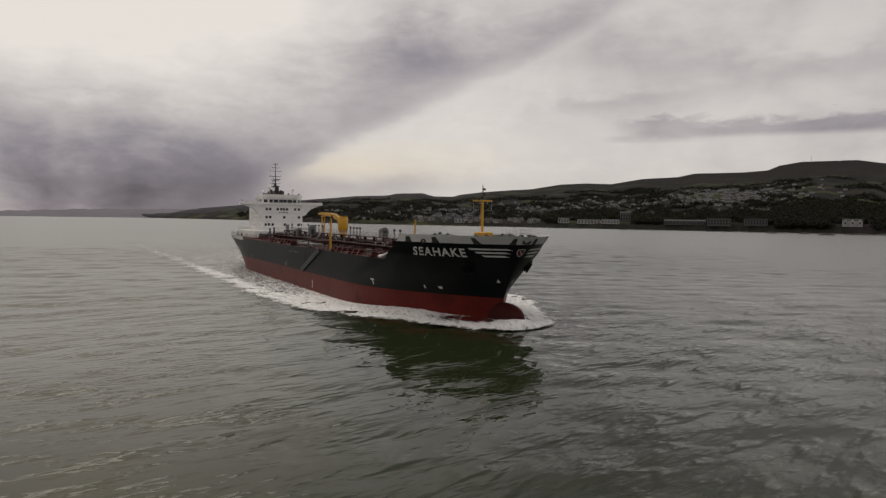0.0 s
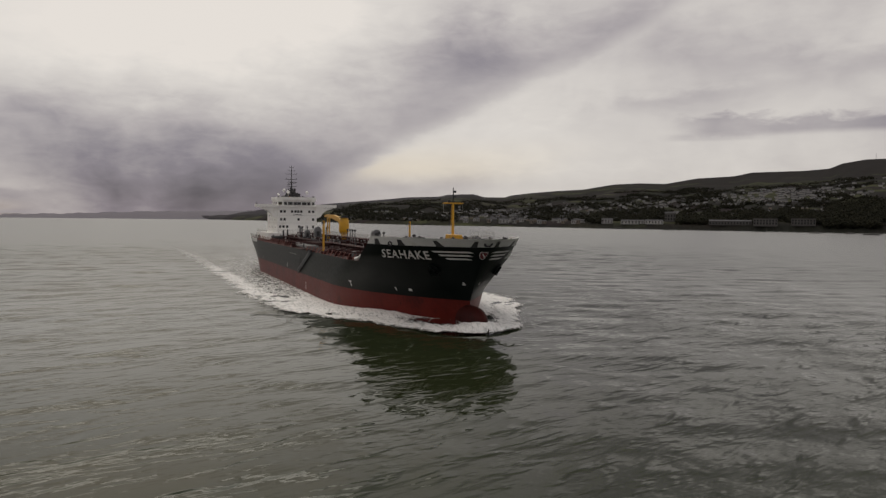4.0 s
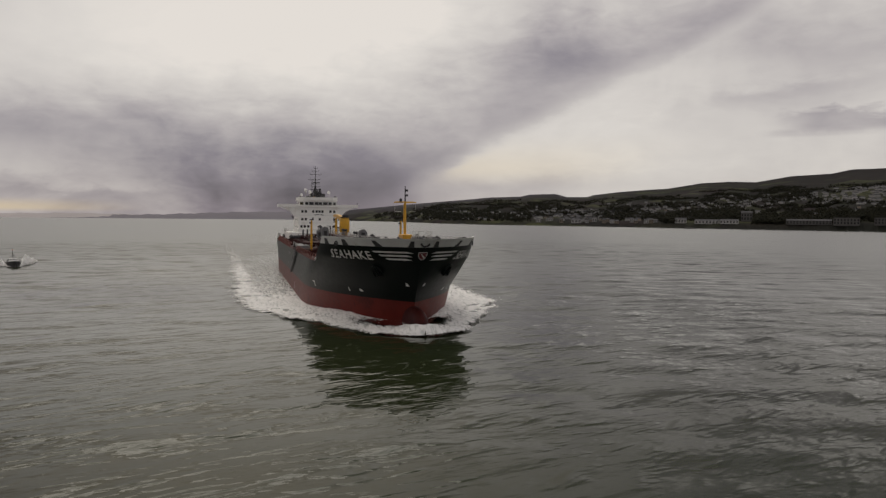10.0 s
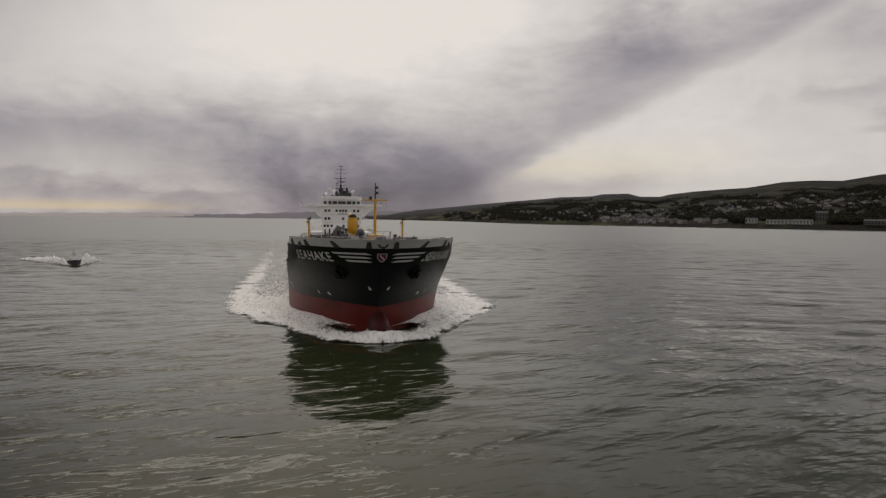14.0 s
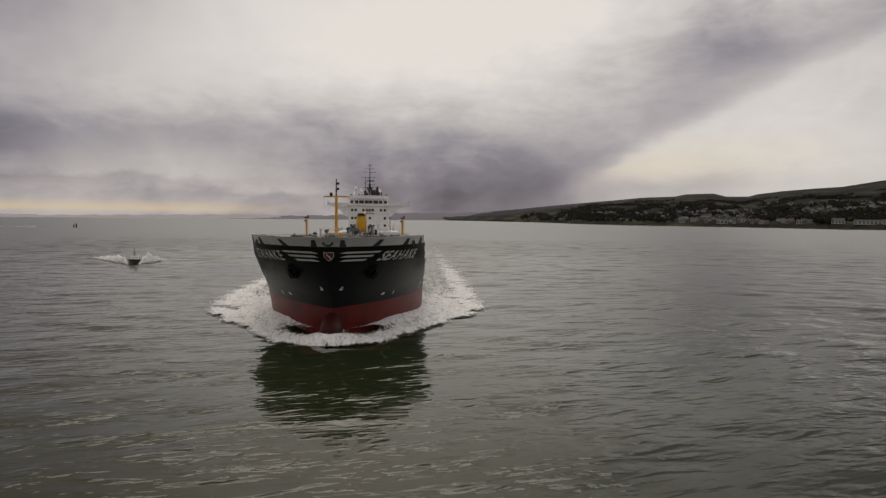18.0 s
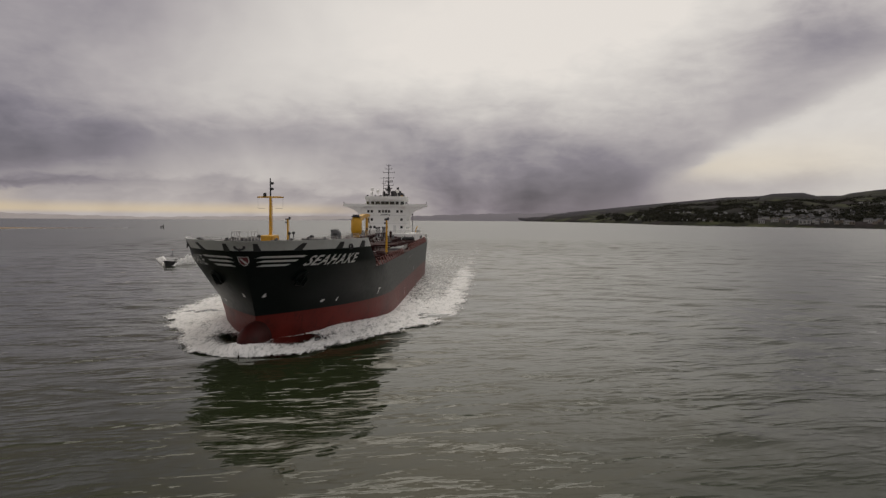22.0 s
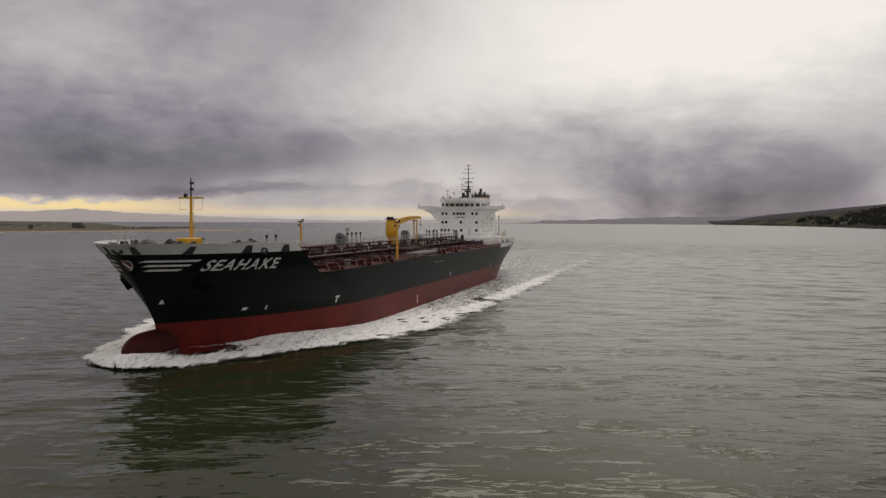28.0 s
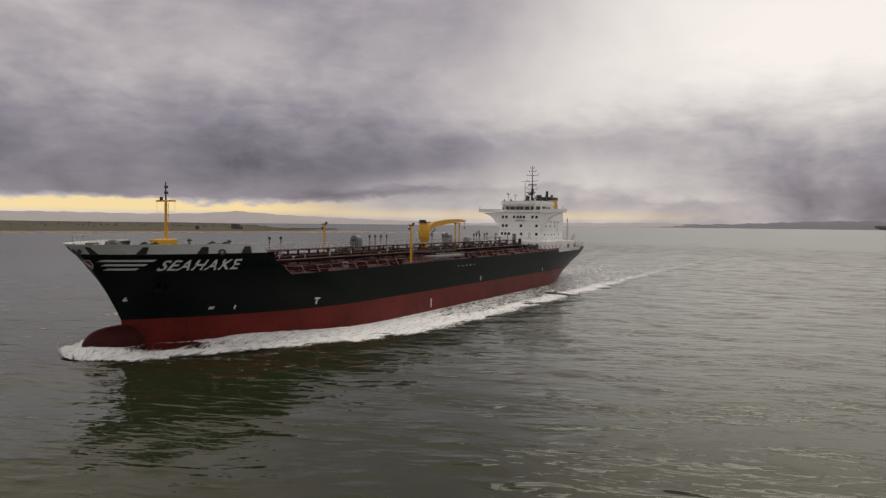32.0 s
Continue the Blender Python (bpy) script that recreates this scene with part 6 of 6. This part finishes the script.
def build_spit():
    az = np.linspace(205, 262, 300)
    F = np.concatenate([[-0.03, 0.0], np.linspace(0.01, 1.0, 40)])
    A, Fm = np.meshgrid(az, F, indexing="ij")
    R = table(SPIT_EDGE, A) + Fm * table(SPIT_BACK, A) + 5 * np.sin(A * 5.3) * (Fm < 0.1)
    H = spit_ground(A, R)
    H[:, 0] = -1.5
    px, py = SPIT[0] + R * np.cos(np.radians(A + SPIT_TURN)), SPIT[1] + R * np.sin(np.radians(A + SPIT_TURN))
    ob = new("ground_point", grid_mesh("ground_point", px, py, H))
    m = bpy.data.materials.new("sand_and_marram")
    m.use_nodes = True
    nt = Net(m.node_tree)
    bsdf = m.node_tree.nodes["Principled BSDF"]
    pos = nt.add("ShaderNodeTexCoord").outputs["Object"]
    sep = nt.add("ShaderNodeSeparateXYZ")
    nt.put(sep.inputs[0], pos)
    n = nt.noise(pos, 0.03, 6, 0.6)
    up = nt.step(nt.m("ADD", sep.outputs[2], nt.m("MULTIPLY", nt.m("SUBTRACT", n, 0.5), 2.0)), 0.9, 1.9)
    grass = nt.mix(nt.step(nt.noise(pos, 0.015, 5), 0.4, 0.6), (0.040, 0.038, 0.016), (0.058, 0.046, 0.022))
    wet = nt.step(sep.outputs[2], 0.2, 0.7)
    sand = nt.mix(wet, (0.09, 0.065, 0.044), (0.26, 0.18, 0.105))
    nt.put(bsdf.inputs["Base Color"], nt.mix(up, sand, grass))
    bsdf.inputs["Roughness"].default_value = 0.9
    ob.data.materials.append(m)
    tagged(ob, "low sandy point with grassy dunes", "shore", kind="structure")
    rng = random.Random(31)
    spots = []
    for _ in range(500):
        a = rng.uniform(221.5, 258)
        r = float(table(SPIT_EDGE, a)) + rng.uniform(200, 640)
        spots.append((SPIT[0] + r * math.cos(radians(a + SPIT_TURN)), SPIT[1] + r * math.sin(radians(a + SPIT_TURN)), float(spit_ground(a, r)) - 0.3))
    ob = new("dune_scrub", clumps(spots, 5, 0.7, 1.8))
    ob.data.materials.append(SCRUB)
    tagged(ob, "low brown scrub on the dunes", "scrub", kind="stuff")
    # surf line along the beach
    A2 = np.linspace(207, 258, 260)
    V = np.linspace(0, 1, 6)
    AA, VV = np.meshgrid(A2, V, indexing="ij")
    RR = table(SPIT_EDGE, AA) + 5 * np.sin(AA * 5.3) - 7 + 8 * VV
    surf = new("surf", grid_mesh("surf", SPIT[0] + RR * np.cos(np.radians(AA + SPIT_TURN)), SPIT[1] + RR * np.sin(np.radians(AA + SPIT_TURN)), 0.22 + 0.25 * np.sin(VV * 3.1)))
    at_ = surf.data.attributes.new("cover", "FLOAT", "POINT")
    at_.data.foreach_set("value", (0.80 * np.sin(VV * 3.1) + 0.1 * np.sin(AA * 11)).ravel())
    surf.data.materials.append(FOAM)
    tagged(surf, "thin white surf along the beach", "surf", kind="stuff")

    def at_spit(a, r):
        return SPIT[0] + r * math.cos(radians(a + SPIT_TURN)), SPIT[1] + r * math.sin(radians(a + SPIT_TURN)), float(spit_ground(a, r))
    x, y, z = at_spit(224.1, 1140)
    t = thing("round_tower", "squat round stone tower on the dunes", "tower", pose(x, y, z - 1))
    part("wall", Geo().lathe(0, 0, 0, [(6.8, 0), (6.4, 7.0), (6.6, 7.1), (6.6, 8.4), (5.8, 8.4), (5.8, 7.8)], 20), WALLS[2], t, "", True)
    x, y, z = at_spit(222.9, 1120)
    part("annex", Geo().box(0, 9, 0, 6, 8, 5), WALLS[2], t)
    x, y, z = at_spit(226.9, 1100)
    h = thing("dune_hut", "small dark hut on the dunes", "hut", pose(x, y, z - 0.5, 0, 0, 40))
    part("wall", Geo().box(0, 0, 0, 5, 5, 5.5), WALLS[2], h)
    part("roof", Geo().box(0, 0, 5.5, 5.6, 5.6, 0.6), SLATE, h)
    # jetty past the tip
    j0, j1 = at_spit(216.2, 1130), at_spit(219.9, 1150)
    jet = thing("jetty", "long dark timber jetty running out from the point", "jetty")
    a, b = Vector((j0[0], j0[1], 4.2)), Vector((j1[0], j1[1], 4.2))
    d = (b - a).normalized()
    sidev = Vector((-d.y, d.x, 0)) * 1.8
    part("deck", Geo().loft([[p + sidev, p - sidev, p - sidev + Vector((0, 0, 1.3)), p + sidev + Vector((0, 0, 1.3))] for p in (a, b)], True, True), DARK, jet, "dark timber deck")
    for i in range(17):
        p = a.lerp(b, i / 16)
        part("pile", Geo().rod((p.x, p.y, -2), (p.x, p.y, 4.3), 0.45, n=6), DARK, jet)
    for i in range(9):
        p = b + d * (7 * i + 4)
        part("bent", Geo().rod((p.x, p.y, -1), (p.x, p.y, 3.6), 0.6, n=6).box(p.x, p.y, 3.4, 3.0, 3.0, 0.7), DARK, jet)


build_spit()


# ---------------------------------------------------------------- what moves
def motions():
    rows = [(t, ship_pose(t)) for t in (0, 4, 8, 12, 13, 14, 16, 20, 24, 28, 32)]
    walk(tanker, rows)
    walk(wake, [(t, pose(0, 0, SINK) @ m) for t, m in rows])
    walk(pilot_boat, [(t, pose(x, y, 0, 0, -2.5, a)) for t, x, y, a in ((0, 3.7, -119, 21), (9, 77.5, -100.5, 21), (13, 111.5, -90.5, 21), (17, 145, -81.8, 19), (20, 166, -77.0, 13), (23, 191.5, -74, 7), (32, 268, -70, 3))])


motions()
